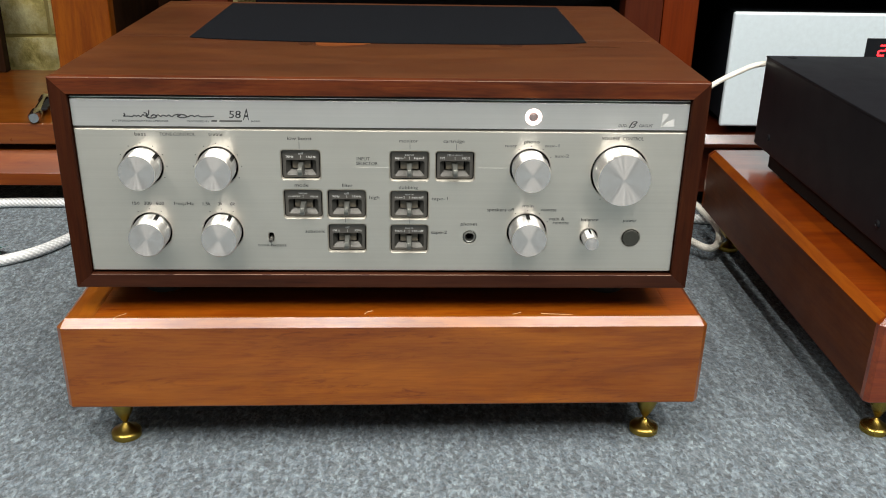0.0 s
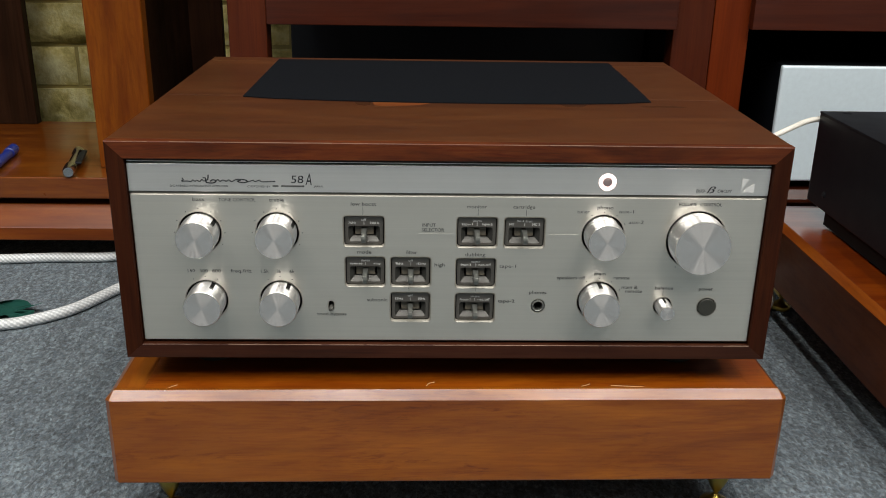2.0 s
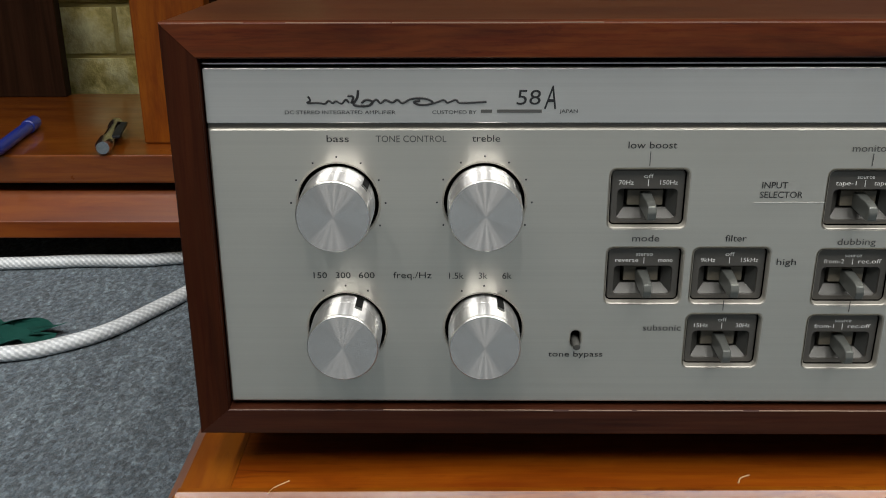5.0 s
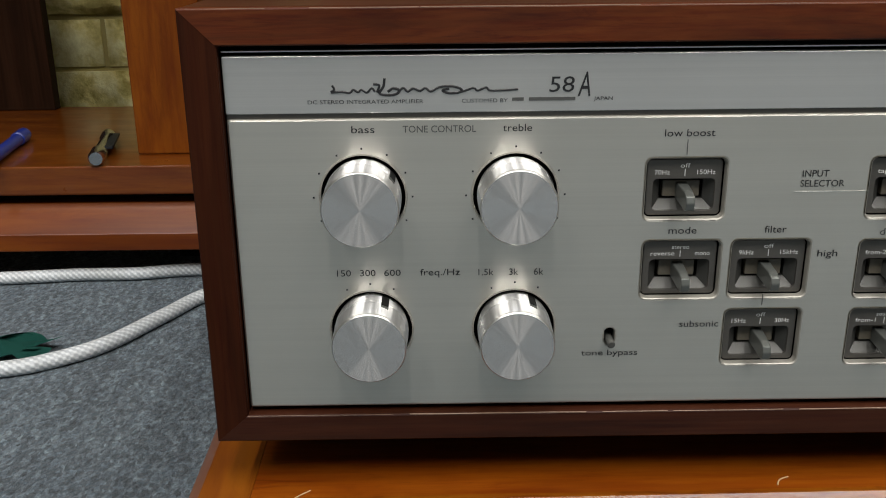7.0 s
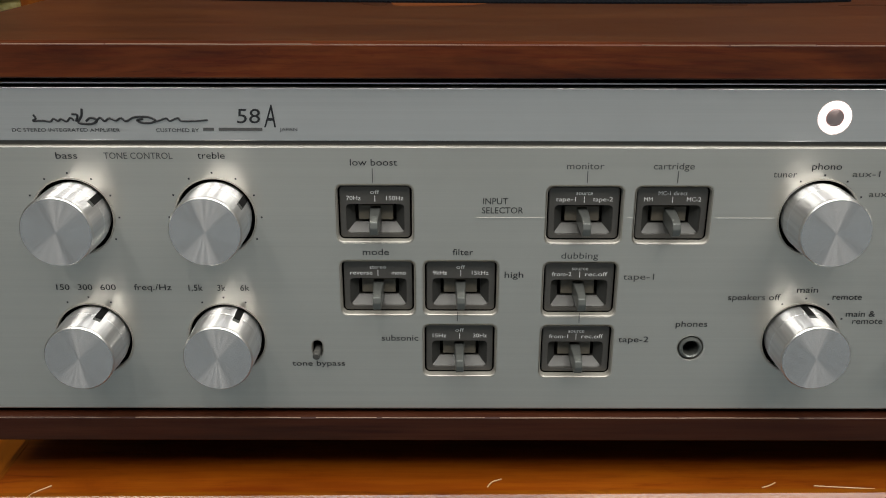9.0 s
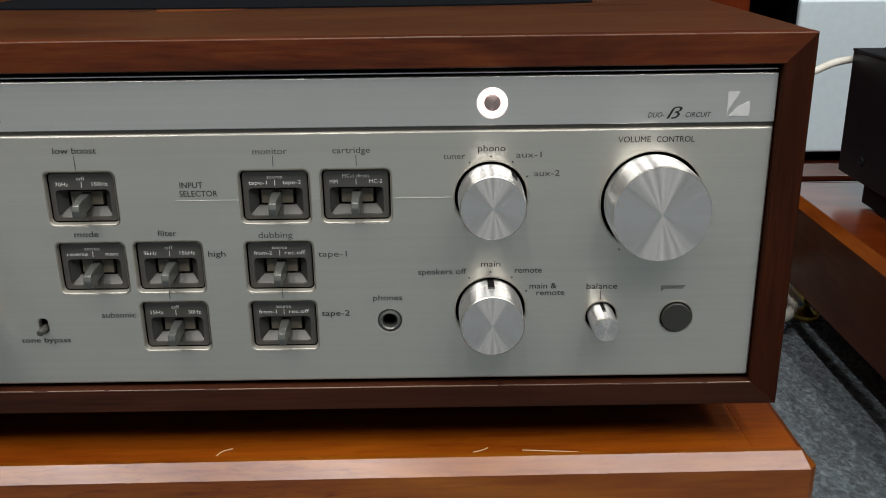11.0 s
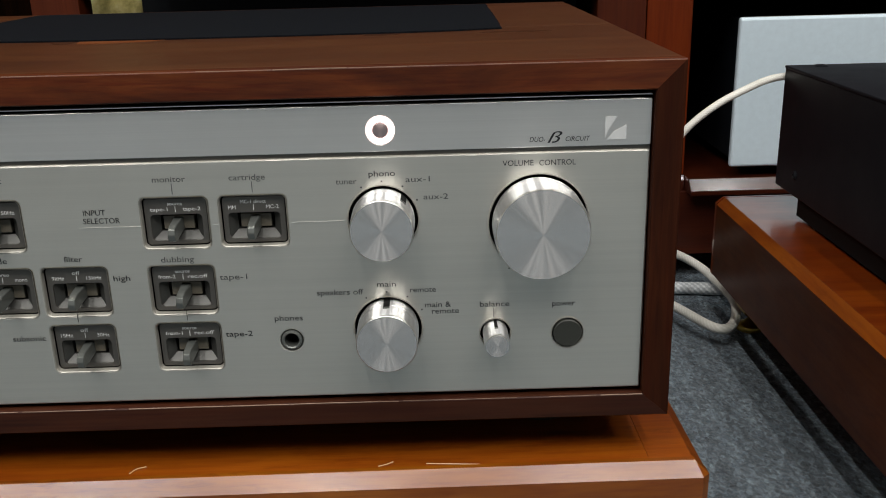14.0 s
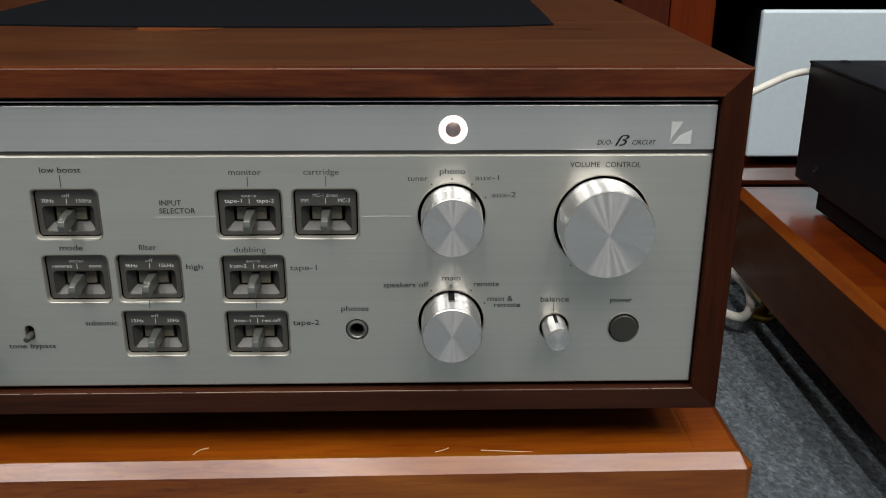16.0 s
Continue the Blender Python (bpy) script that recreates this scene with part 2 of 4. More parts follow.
def brushed(name, colour, rough, amount, tangent_kind, turn=0.0, line_scale=(3, 1, 900), matt=0.0, strands=0.0):
    """Aluminium with a brushed finish: the sheen is drawn out across the brush lines."""
    m, nt, b = shader(name)
    t = nt.nodes.new("ShaderNodeTangent")
    if tangent_kind == "UV":
        t.direction_type = "UV_MAP"
    else:
        t.direction_type, t.axis = "RADIAL", "Y"
    nt.links.new(t.outputs[0], b.inputs["Tangent"])
    lines = noise_tex(nt, coords(nt, line_scale), 1.0, 3, 0.6)
    stain = noise_tex(nt, coords(nt, (18, 18, 18)), 1.0, 4, 0.6)
    c0 = tuple(c * 0.94 for c in colour)
    col = mixed(nt, ramp(nt, lines, ((0.3, c0), (0.7, colour))), ramp(nt, stain, ((0.25, tuple(c * 0.9 for c in colour)), (0.6, colour))), 0.5)
    if tangent_kind == "UV":
        band = noise_tex(nt, coords(nt, (2.2, 1, 420)), 1.0, 4, 0.75)
        col = mixed(nt, col, ramp(nt, band, ((0.30, (0.80, 0.80, 0.80)), (0.66, (1.04, 1.04, 1.04)))), 0.22, "MULTIPLY")
    if strands:
        # spokes of sheen round the turning axis, multiplied into the colour
        tc = nt.nodes.new("ShaderNodeTexCoord")
        flat_pos = nt.nodes.new("ShaderNodeVectorMath")
        flat_pos.operation = "MULTIPLY"
        flat_pos.inputs[1].default_value = (1, 0, 1)
        nt.links.new(tc.outputs["Object"], flat_pos.inputs[0])
        unit = nt.nodes.new("ShaderNodeVectorMath")
        unit.operation = "NORMALIZE"
        nt.links.new(flat_pos.outputs[0], unit.inputs[0])
        spoke_noise = noise_tex(nt, unit.outputs[0], strands, 3, 0.7)
        col = mixed(nt, col, ramp(nt, spoke_noise, ((0.36, (0.50, 0.49, 0.48)), (0.62, (1, 1, 1)))), 0.25, "MULTIPLY")
    nt.links.new(col, b.inputs["Base Color"])
    b.inputs["Metallic"].default_value = 0.92
    b.inputs["Anisotropic"].default_value = amount
    b.inputs["Anisotropic Rotation"].default_value = turn
    rough_from(nt, b, lines, rough * 0.9, rough * 1.12)
    if matt:
        # a share of the light is scattered evenly by the grain between the brush lines
        soft_part = nt.nodes.new("ShaderNodeBsdfPrincipled")
        nt.links.new(col, soft_part.inputs["Base Color"])
        soft_part.inputs["Metallic"].default_value, soft_part.inputs["Roughness"].default_value = 0.6, 0.55
        both = nt.nodes.new("ShaderNodeMixShader")
        both.inputs[0].default_value = matt
        nt.links.new(b.outputs[0], both.inputs[1])
        nt.links.new(soft_part.outputs[0], both.inputs[2])
        nt.links.new(both.outputs[0], nt.nodes["Material Output"].inputs["Surface"])
    return m


panel_alu = brushed("champagne_brushed_aluminium", (0.716, 0.688, 0.612), 0.31, 0.72, "UV", 0.25, (3, 1, 2600))
strip_alu = brushed("silver_brushed_aluminium", (0.805, 0.785, 0.742), 0.30, 0.72, "UV", 0.25, (3, 1, 2600))
knob_face = brushed("spun_aluminium_face", (0.82, 0.785, 0.745), 0.26, 1.0, "RADIAL", 0.25, (14, 14, 14), 0.10, 7.0)
knob_side = brushed("turned_aluminium_side", (0.88, 0.878, 0.87), 0.37, 1.0, "RADIAL", 0.25, (60, 1500, 60), 0.0, 9.0)
# the hub's pink is the ring's glow put into its colour
lamp_hub = brushed("ring_tinted_metal_hub", (0.52, 0.40, 0.38), 0.32, 0.9, "RADIAL", 0.25, (60, 60, 60), 0.2)
knob_rim = plain("polished_aluminium_rim", (0.86, 0.84, 0.80), 0.32, 1.0)


def plaited(name, bright, shade, rough, relief=0.5):
    """A woven cable sleeve: two families of threads crossing on the slant."""
    m, nt, b = shader(name)
    tc = nt.nodes.new("ShaderNodeTexCoord")
    waves = []
    for slant in (45, -45):
        mp = nt.nodes.new("ShaderNodeMapping")
        mp.inputs["Rotation"].default_value = (0, 0, radians(slant))
        nt.links.new(tc.outputs["UV"], mp.inputs["Vector"])
        w = node(nt, "ShaderNodeTexWave", Scale=1.0, Distortion=0.25)
        nt.links.new(mp.outputs[0], w.inputs["Vector"])
        waves.append(w.outputs["Fac"])
    both = nt.nodes.new("ShaderNodeMath")
    both.operation = "MULTIPLY_ADD"
    both.inputs[1].default_value = 0.65
    half = nt.nodes.new("ShaderNodeMath")
    half.operation = "MULTIPLY"
    half.inputs[1].default_value = 0.35
    nt.links.new(waves[1], half.inputs[0])
    nt.links.new(waves[0], both.inputs[0])
    nt.links.new(half.outputs[0], both.inputs[2])
    soil = noise_tex(nt, coords(nt, (60, 60, 60)), 1.0, 4, 0.6)
    col = ramp(nt, both.outputs[0], ((0.35, shade), (0.8, bright)))
    col = mixed(nt, col, ramp(nt, soil, ((0.3, (0.72, 0.71, 0.68)), (0.65, (1, 1, 1)))), 0.7, "MULTIPLY")
    nt.links.new(col, b.inputs["Base Color"])
    b.inputs["Roughness"].default_value = rough
    bumped(nt, b, both.outputs[0], relief, 0.0006)
    return m


white_cable = plaited("cream_cable_sleeve", (0.82, 0.80, 0.73), (0.74, 0.72, 0.64), 0.5, 0.12)
braid = plaited("silver_white_braid", (0.88, 0.91, 0.92), (0.58, 0.61, 0.63), 0.3, 0.8)


def carpet_material():
    m, nt, b = shader("blue_grey_loop_carpet")
    v = coords(nt, (1, 1, 1), False)
    tuft = node(nt, "ShaderNodeTexVoronoi", Scale=330.0, Randomness=1.0)
    nt.links.new(v, tuft.inputs["Vector"])
    fibre = noise_tex(nt, coords(nt, (1500, 800, 900), False), 1.0, 3, 0.7)
    heather = noise_tex(nt, coords(nt, (215, 140, 180), False), 1.0, 6, 0.74, 0.6)
    nap = nt.nodes.new("ShaderNodeMapping")
    nap.inputs["Rotation"].default_value = (0, 0, radians(35))
    nap.inputs["Scale"].default_value = (110, 30, 60)
    nt.links.new(v, nap.inputs["Vector"])
    streaks = noise_tex(nt, nap.outputs[0], 1.0, 3, 0.6, 0.4)
    drift = noise_tex(nt, coords(nt, (6, 6, 6), False), 1.0, 3)
    col = ramp(nt, heather, ((0.28, (0.060, 0.082, 0.096)), (0.47, (0.152, 0.194, 0.216)), (0.70, (0.41, 0.48, 0.505))))
    fleck = node(nt, "ShaderNodeTexVoronoi", Scale=1.0, Randomness=1.0)
    nt.links.new(coords(nt, (430, 250, 330), False), fleck.inputs["Vector"])
    split = nt.nodes.new("ShaderNodeSeparateColor")
    nt.links.new(fleck.outputs["Color"], split.inputs["Color"])
    col = mixed(nt, col, ramp(nt, split.outputs[0], ((0.05, (0.30, 0.33, 0.36)), (0.45, (0.95, 0.98, 0.99)), (0.97, (1.65, 1.75, 1.80)))), 0.66, "MULTIPLY")
    col = mixed(nt, col, ramp(nt, fibre, ((0.25, (0.35, 0.38, 0.42)), (0.7, (1, 1, 1)))), 0.75, "MULTIPLY")
    col = mixed(nt, col, ramp(nt, streaks, ((0.30, (0.48, 0.52, 0.58)), (0.60, (1.05, 1.06, 1.08)))), 0.9, "MULTIPLY")
    col = mixed(nt, col, ramp(nt, drift, ((0.3, (0.80, 0.82, 0.85)), (0.7, (1, 1, 1)))), 0.6, "MULTIPLY")
    nt.links.new(col, b.inputs["Base Color"])
    b.inputs["Roughness"].default_value = 0.95
    b.inputs["Sheen Weight"].default_value = 0.15
    height = nt.nodes.new("ShaderNodeMath")
    height.operation = "SUBTRACT"
    nt.links.new(fibre, height.inputs[0])
    nt.links.new(tuft.outputs["Distance"], height.inputs[1])
    bumped(nt, b, height.outputs[0], 0.9, 0.003)
    return m


carpet = carpet_material()


def brick_material():
    m, nt, b = shader("rough_cream_brick")
    v = coords(nt, (1, 1, 1))
    n = noise_tex(nt, v, 30, 5, 0.6, 0.15)
    fine = noise_tex(nt, v, 220, 5, 0.7)
    col = ramp(nt, n, ((0.30, (0.38, 0.30, 0.075)), (0.46, (0.74, 0.63, 0.24)), (0.66, (0.95, 0.89, 0.50))))
    col = mixed(nt, col, ramp(nt, fine, ((0.3, (0.6, 0.58, 0.5)), (0.6, (1, 1, 1)))), 0.25, "MULTIPLY")
    nt.links.new(col, b.inputs["Base Color"])
    b.inputs["Roughness"].default_value = 0.9
    bumped(nt, b, n, 0.7, 0.012)
    return m


brick_mat = brick_material()
mortar = plain("sandy_mortar", (0.50, 0.41, 0.15), 0.9, 0.0, 0.6, 300)


def grille_material():
    m, nt, b = shader("black_woven_metal_mesh")
    v = coords(nt, (1, 1, 1), False)
    ck = node(nt, "ShaderNodeTexChecker", Scale=900.0)
    nt.links.new(v, ck.inputs["Vector"])
    nt.links.new(ramp(nt, ck.outputs["Fac"], ((0.0, (0.0010, 0.0015, 0.0024)), (1.0, (0.0036, 0.0052, 0.0080)))), b.inputs["Base Color"])
    b.inputs["Roughness"].default_value = 0.9
    b.inputs["Specular IOR Level"].default_value = 0.12
    bumped(nt, b, ck.outputs["Fac"], 0.4, 0.0003)
    return m


grille_mat = grille_material()

# ---- mesh helpers ----
def mesh_of(bm, name, mat, smooth=38.0):
    me = bpy.data.meshes.new(name)
    flags = [f.smooth for f in bm.faces]
    bm.to_mesh(me)
    bm.free()
    me.materials.append(mat)
    if smooth:
        me.set_sharp_from_angle(angle=radians(smooth))
    me.polygons.foreach_set("use_smooth", flags)
    return me


def part(name, bm, mat, parent, label="", at=None):
    """One mesh object under a thing or a part, in that thing's own coordinates."""
    me = bm if isinstance(bm, bpy.types.Mesh) else mesh_of(bm, name, mat)
    ob = new(name, me)
    ob.parent = parent
    if at is not None:
        ob.location = at
    if label:
        ob["label"] = label
    return ob


def thing(name, at, label, category, group="", turn=0.0):
    ob = new(name)
    ob.empty_display_size = 0.02
    ob.matrix_basis = pose(*at, 0, 0, turn)
    return tagged(ob, label, category, group)


def single(name, bm, mat, at, label="", category="", kind="", group=""):
    ob = new(name, mesh_of(bm, name, mat))
    ob.location = at
    return tagged(ob, label, category, group, kind)


def box(lo, hi, bevel=0.0, seg=2, bm=None):
    tmp = bmesh.new()
    bmesh.ops.create_cube(tmp, size=1)
    for v in tmp.verts:
        v.co = [l + (h - l) * (c + 0.5) for l, h, c in zip(lo, hi, v.co)]
    if bevel:
        bmesh.ops.bevel(tmp, geom=tmp.edges[:], offset=bevel, segments=seg, profile=0.5, affect="EDGES")
    if bm is None:
        return tmp
    me = bpy.data.meshes.new("joined")
    tmp.to_mesh(me)
    tmp.free()
    bm.from_mesh(me)
    bpy.data.meshes.remove(me)
    return bm


def prism(outline, axis, lo, hi, bevel=0.0):
    """A polygon, given in the two other axes in order, drawn out along the axis."""
    bm = bmesh.new()
    rings = []
    for d in (lo, hi):
        ring = []
        for p in outline:
            c = list(p)
            c.insert(axis, d)
            ring.append(bm.verts.new(c))
        rings.append(ring)
    n = len(outline)
    bm.faces.new(rings[0])
    bm.faces.new(rings[1][::-1])
    for i in range(n):
        bm.faces.new((rings[0][i], rings[1][i], rings[1][(i + 1) % n], rings[0][(i + 1) % n]))
    bmesh.ops.recalc_face_normals(bm, faces=bm.faces[:])
    if bevel:
        bmesh.ops.bevel(bm, geom=bm.edges[:], offset=bevel, segments=2, profile=0.5, affect="EDGES")
    return bm


def soft_faces(bm):
    for f in bm.faces:
        f.smooth = True
    return bm


def lathe(profile, seg=48, axis="y", wobble=None):
    """Rows of (radius, distance) turned round the axis; a radius of 0 closes the end."""
    bm = bmesh.new()
    rings = []
    for k, (r, d) in enumerate(profile):
        ring = []
        for i in range(1 if r == 0 else seg):
            a = 2 * math.pi * i / seg
            rr = r + (wobble(k, i) if wobble and r else 0.0)
            u, v = rr * math.sin(a), rr * math.cos(a)
            ring.append(bm.verts.new((u, d, v) if axis == "y" else (u, v, d)))
        rings.append(ring)
    for a, b in zip(rings, rings[1:]):
        for i in range(seg):
            j = (i + 1) % seg
            quad = [a[i % len(a)], a[j % len(a)], b[j % len(b)], b[i % len(b)]]
            quad = list(dict.fromkeys(quad))
            if len(quad) > 2:
                bm.faces.new(quad)
    bmesh.ops.recalc_face_normals(bm, faces=bm.faces[:])
    return soft_faces(bm)


def smooth_line(points, steps):
    """A Catmull-Rom line through the points."""
    p = [Vector(q) for q in points]
    p = [p[0] * 2 - p[1]] + p + [p[-1] * 2 - p[-2]]
    out = []
    for a, b, c, d in zip(p, p[1:], p[2:], p[3:]):
        for k in range(steps):
            t = k / steps
            out.append(0.5 * (2 * b + (c - a) * t + (2 * a - 5 * b + 4 * c - d) * t * t + (3 * b - a - 3 * c + d) * t ** 3))
    return out + [p[-2]]


def hose(points, radius, steps=20, seg=14, weave=0.0, pitch=0.012):
    """A round cable along a smooth line; weave raises a diagonal plait."""
    line = smooth_line(points, steps)
    bm = bmesh.new()
    side = Vector((0, 0, 1))
    rings, runs, run = [], [], 0.0
    for i, c in enumerate(line):
        ahead = (line[min(i + 1, len(line) - 1)] - line[max(i - 1, 0)]).normalized()
        side = (side - ahead * side.dot(ahead)).normalized()
        other = ahead.cross(side)
        if i:
            run += (c - line[i - 1]).length
        ring = []
        for k in range(seg):
            a = 2 * math.pi * k / seg
            w = weave * radius * math.sin(5 * a + 2 * math.pi * run / pitch) * math.sin(5 * a - 2 * math.pi * run / pitch)
            ring.append(bm.verts.new(c + (side * math.cos(a) + other * math.sin(a)) * (radius + w)))
        rings.append(ring)
        runs.append(run)
    uv = bm.loops.layers.uv.verify()
    turns = 7 * 0.7071
    for i, (a, b) in enumerate(zip(rings, rings[1:])):
        for k in range(seg):
            j = (k + 1) % seg
            f = bm.faces.new((a[k], a[j], b[j], b[k]))
            for lp, (u, v) in zip(f.loops, ((k, 0), (k + 1, 0), (k + 1, 1), (k, 1))):
                lp[uv].uv = (turns * u / seg * 0.31416 * 2, runs[i + v] / (2 * math.pi * radius) * turns * 0.31416 * 2)
    bm.faces.new(rings[0])
    bm.faces.new(rings[-1][::-1])
    bmesh.ops.recalc_face_normals(bm, faces=bm.faces[:])
    return soft_faces(bm)


def circle(cx, cz, r, n=48):
    return [(cx + r * math.sin(2 * math.pi * i / n), cz + r * math.cos(2 * math.pi * i / n)) for i in range(n)]


def rounded(cx, cz, w, h, r, n=5):
    pts = []
    for sx, sz, a0 in ((1, 1, 0), (1, -1, 90), (-1, -1, 180), (-1, 1, 270)):
        for k in range(n + 1):
            a = radians(a0 + 90 * k / n)
            pts.append((cx + sx * (w / 2 - r) + r * math.sin(a), cz + sz * (h / 2 - r) + r * math.cos(a)))
    return pts


def plate(name, loops, thick, bevel, mat, flat=True):
    """A plate in the x-z plane with its face at y = 0, cut by the loops after the first one."""
    cu = bpy.data.curves.new(name, "CURVE")
    cu.dimensions, cu.fill_mode = "2D", "BOTH"
    cu.extrude, cu.bevel_depth, cu.bevel_resolution, cu.offset = thick / 2 - bevel, bevel, 1, -bevel
    for loop in loops:
        sp = cu.splines.new("POLY")
        sp.points.add(len(loop) - 1)
        for p, (x, z) in zip(sp.points, loop):
            p.co = (x, z, 0, 1)
        sp.use_cyclic_u = True
    ob = bpy.data.objects.new(name, cu)
    scene.collection.objects.link(ob)
    me = bpy.data.meshes.new_from_object(ob.evaluated_get(bpy.context.evaluated_depsgraph_get()))
    bpy.data.objects.remove(ob)
    me.transform(Matrix(((1, 0, 0, 0), (0, 0, -1, thick / 2), (0, 1, 0, 0), (0, 0, 0, 1))))
    me.materials.clear()
    me.materials.append(mat)
    bm = bmesh.new()
    bm.from_mesh(me)
    bmesh.ops.remove_doubles(bm, verts=bm.verts[:], dist=1e-6)
    uv = bm.loops.layers.uv.verify()
    for f in bm.faces:
        for lp in f.loops:
            lp[uv].uv = (lp.vert.co.x * 4, lp.vert.co.z * 4)
    bm.to_mesh(me)
    bm.free()
    me.shade_smooth()
    me.set_sharp_from_angle(angle=radians(10))
    return me


CAP = []


def lettering(text, x0, x1, z, cap, mat, parent, y=-0.0002, slant=0.0, name="printed_lettering"):
    """Printed words from x0 to x1 standing on the height z, with capitals of the height cap."""
    def shape(s):
        cu = bpy.data.curves.new("letters", "FONT")
        cu.body, cu.size, cu.resolution_u, cu.shear, cu.offset = s, 1.0, 3, slant, 0.0
        ob = bpy.data.objects.new("letters", cu)
        scene.collection.objects.link(ob)
        made = bpy.data.meshes.new_from_object(ob.evaluated_get(bpy.context.evaluated_depsgraph_get()))
        bpy.data.objects.remove(ob)
        return made

    if not CAP:
        CAP.append(max(v.co.y for v in shape("H").vertices))
    me = shape(text)
    xs = [v.co.x for v in me.vertices]
    sx, sz = (x1 - x0) / (max(xs) - min(xs)), cap / CAP[0]
    me.transform(Matrix(((sx, 0, 0, x0 - min(xs) * sx), (0, 0, -1, y), (0, sz, 0, z), (0, 0, 0, 1))))
    me.materials.clear()
    me.materials.append(mat)
    return part(name, me, mat, parent)


def dab(x0, x1, z0, z1, mat, parent, name, y=-0.0002):
    """A small printed bar, line or dot on the panel."""
    return part(name, box((x0, y, z0), (x1, y + 0.00015, z1)), mat, parent)


# ---- room ----
def room():
    single("floor", box((-3.2, -4.2, -0.1), (3.2, 1.3, 0)), carpet, (0, 0, 0), "blue-grey heathered loop-pile carpet", kind="structure")
    single("ceiling", box((-3.2, -4.2, CEIL), (3.2, 1.3, CEIL + 0.1)), ceiling_white, (0, 0, 0), kind="structure")
    single("wall_west", box((-3.3, -4.2, 0), (-3.2, 1.3, CEIL)), plaster, (0, 0, 0), kind="structure")
    single("wall_east", box((3.2, -4.2, 0), (3.3, 1.3, CEIL)), plaster, (0, 0, 0), kind="structure")
    single("wall_south", box((-3.3, -4.3, 0), (3.3, -4.2, CEIL)), plaster, (0, 0, 0), kind="structure")


def ceiling_lights():
    for tx, ty, tw, tl, _ in TUBES:
        lt = thing("ceiling_light", (tx, ty, CEIL), "white ceiling light fitting with a bright tube", "lamp", "ceiling lights")
        part("housing", box((-tw / 2 - 0.04, -tl / 2 - 0.04, -0.05), (tw / 2 + 0.04, tl / 2 + 0.04, -0.001), 0.004), lamp_housing, lt)


room()
ceiling_lights()

# ---- the integrated amplifier ----
BASE = 0.1405        # height of the cabinet's underside
HW, TOP, DEEP = 0.2250, 0.2957, 0.345
KNOBS = (            # x, height, radius, angle of the pointer slot
    (-0.1683, 0.2327, 0.0131, 52), (-0.1165, 0.2329, 0.0131, 58),
    (-0.1670, 0.1836, 0.0131, 24), (-0.1162, 0.1836, 0.0131, 27),
    (0.1034, 0.2328, 0.0131, 42), (0.1034, 0.1841, 0.0131, 0),
)
VOLUME = (0.1676, 0.2297, 0.0193)
BALANCE = (0.1493, 0.1806, 0.0054)
POWER, PHONES, LED = (0.1804, 0.1800), (0.0618, 0.1801), (0.1038, 0.2701)
SWITCHES = (         # x, height, words: above, left, right
    (-0.0585, 0.2342, "off", "70Hz", "150Hz"), (-0.0580, 0.2049, "stereo", "reverse", "mono"),
    (-0.0269, 0.2049, "off", "9kHz", "15kHz"), (-0.0271, 0.1788, "off", "15Hz", "30Hz"),
    (0.0179, 0.2339, "source", "tape-1", "tape-2"), (0.0501, 0.2339, "MC-1 direct", "MM", "MC-2"),
    (0.0178, 0.2044, "source", "from-2", "rec.off"), (0.0178, 0.1785, "source", "from-1", "rec.off"),
)
SW, SH = 0.0277, 0.0216   # the openings


def knob_body(r, depth, knurl=False):
    c = 0.0007
    if not knurl:
        return lathe([(r * 0.97, 0.003), (r, 0.0), (r, -depth * 0.30), (r * 0.985, -depth * 0.31), (r * 0.985, -depth * 0.80), (r * 0.98, -depth + c)], 72, "y", lambda k, i: 0.00006 * math.sin(i * 1.9) if k > 2 else 0.0)
    prof = [(r * 0.97, 0.003), (r, 0.0), (r, -depth * 0.28), (r * 0.994, -depth * 0.30), (r * 0.998, -depth * 0.33), (r * 0.998, -depth * 0.78), (r * 0.98, -depth + c)]
    return lathe(prof, 300, "y", lambda k, i: (0.00012 if i % 2 else -0.00008) if k in (4, 5) else 0.0)


def control_knob(amp, x, z, r, depth, angle=None, knurl=False, label=""):
    kn = part("knob", knob_body(r, depth, knurl), knob_side, amp, label, (x, 0, z - BASE))
    c = 0.0007 if r > 0.01 else 0.0005
    part("rim", lathe([(r * 0.979, -depth + 0.0012), (r * 0.982, -depth + c), (r * 0.97, -depth + c * 0.4), (r - c, -depth), (r - c - 0.0003, -depth - 0.00002)], 72), knob_rim, kn, "polished rim of the knob")
    part("face", lathe([(r - c - 0.0001, -depth - 0.0001), (r * 0.5, -depth - 0.00016), (0, -depth - 0.0002)], 72), knob_face, kn, "spun aluminium knob face")
    if angle is not None:
        # black strip for the notch's shade, running forward from the panel to bare metal
        w = 0.0013 if r > 0.01 else 0.0007
        for name, half, y0, low, top, mat in (("pointer_flat", w * 1.05, -depth * 0.54, r * 0.90, r + 0.00003, lever_metal), ("pointer_slot", w, -depth * 0.44, r * 0.86, r + 0.00022, black_matt)):
            bm = box((-half, y0, low), (half, 0.001, top))
            bmesh.ops.rotate(bm, verts=bm.verts[:], cent=(0, 0, 0), matrix=Matrix.Rotation(radians(angle), 3, "Y"))
            part(name, bm, mat, kn, "pointer slot, its shade as a black strip" if mat is black_matt else "bare metal end of the pointer slot")
    return kn


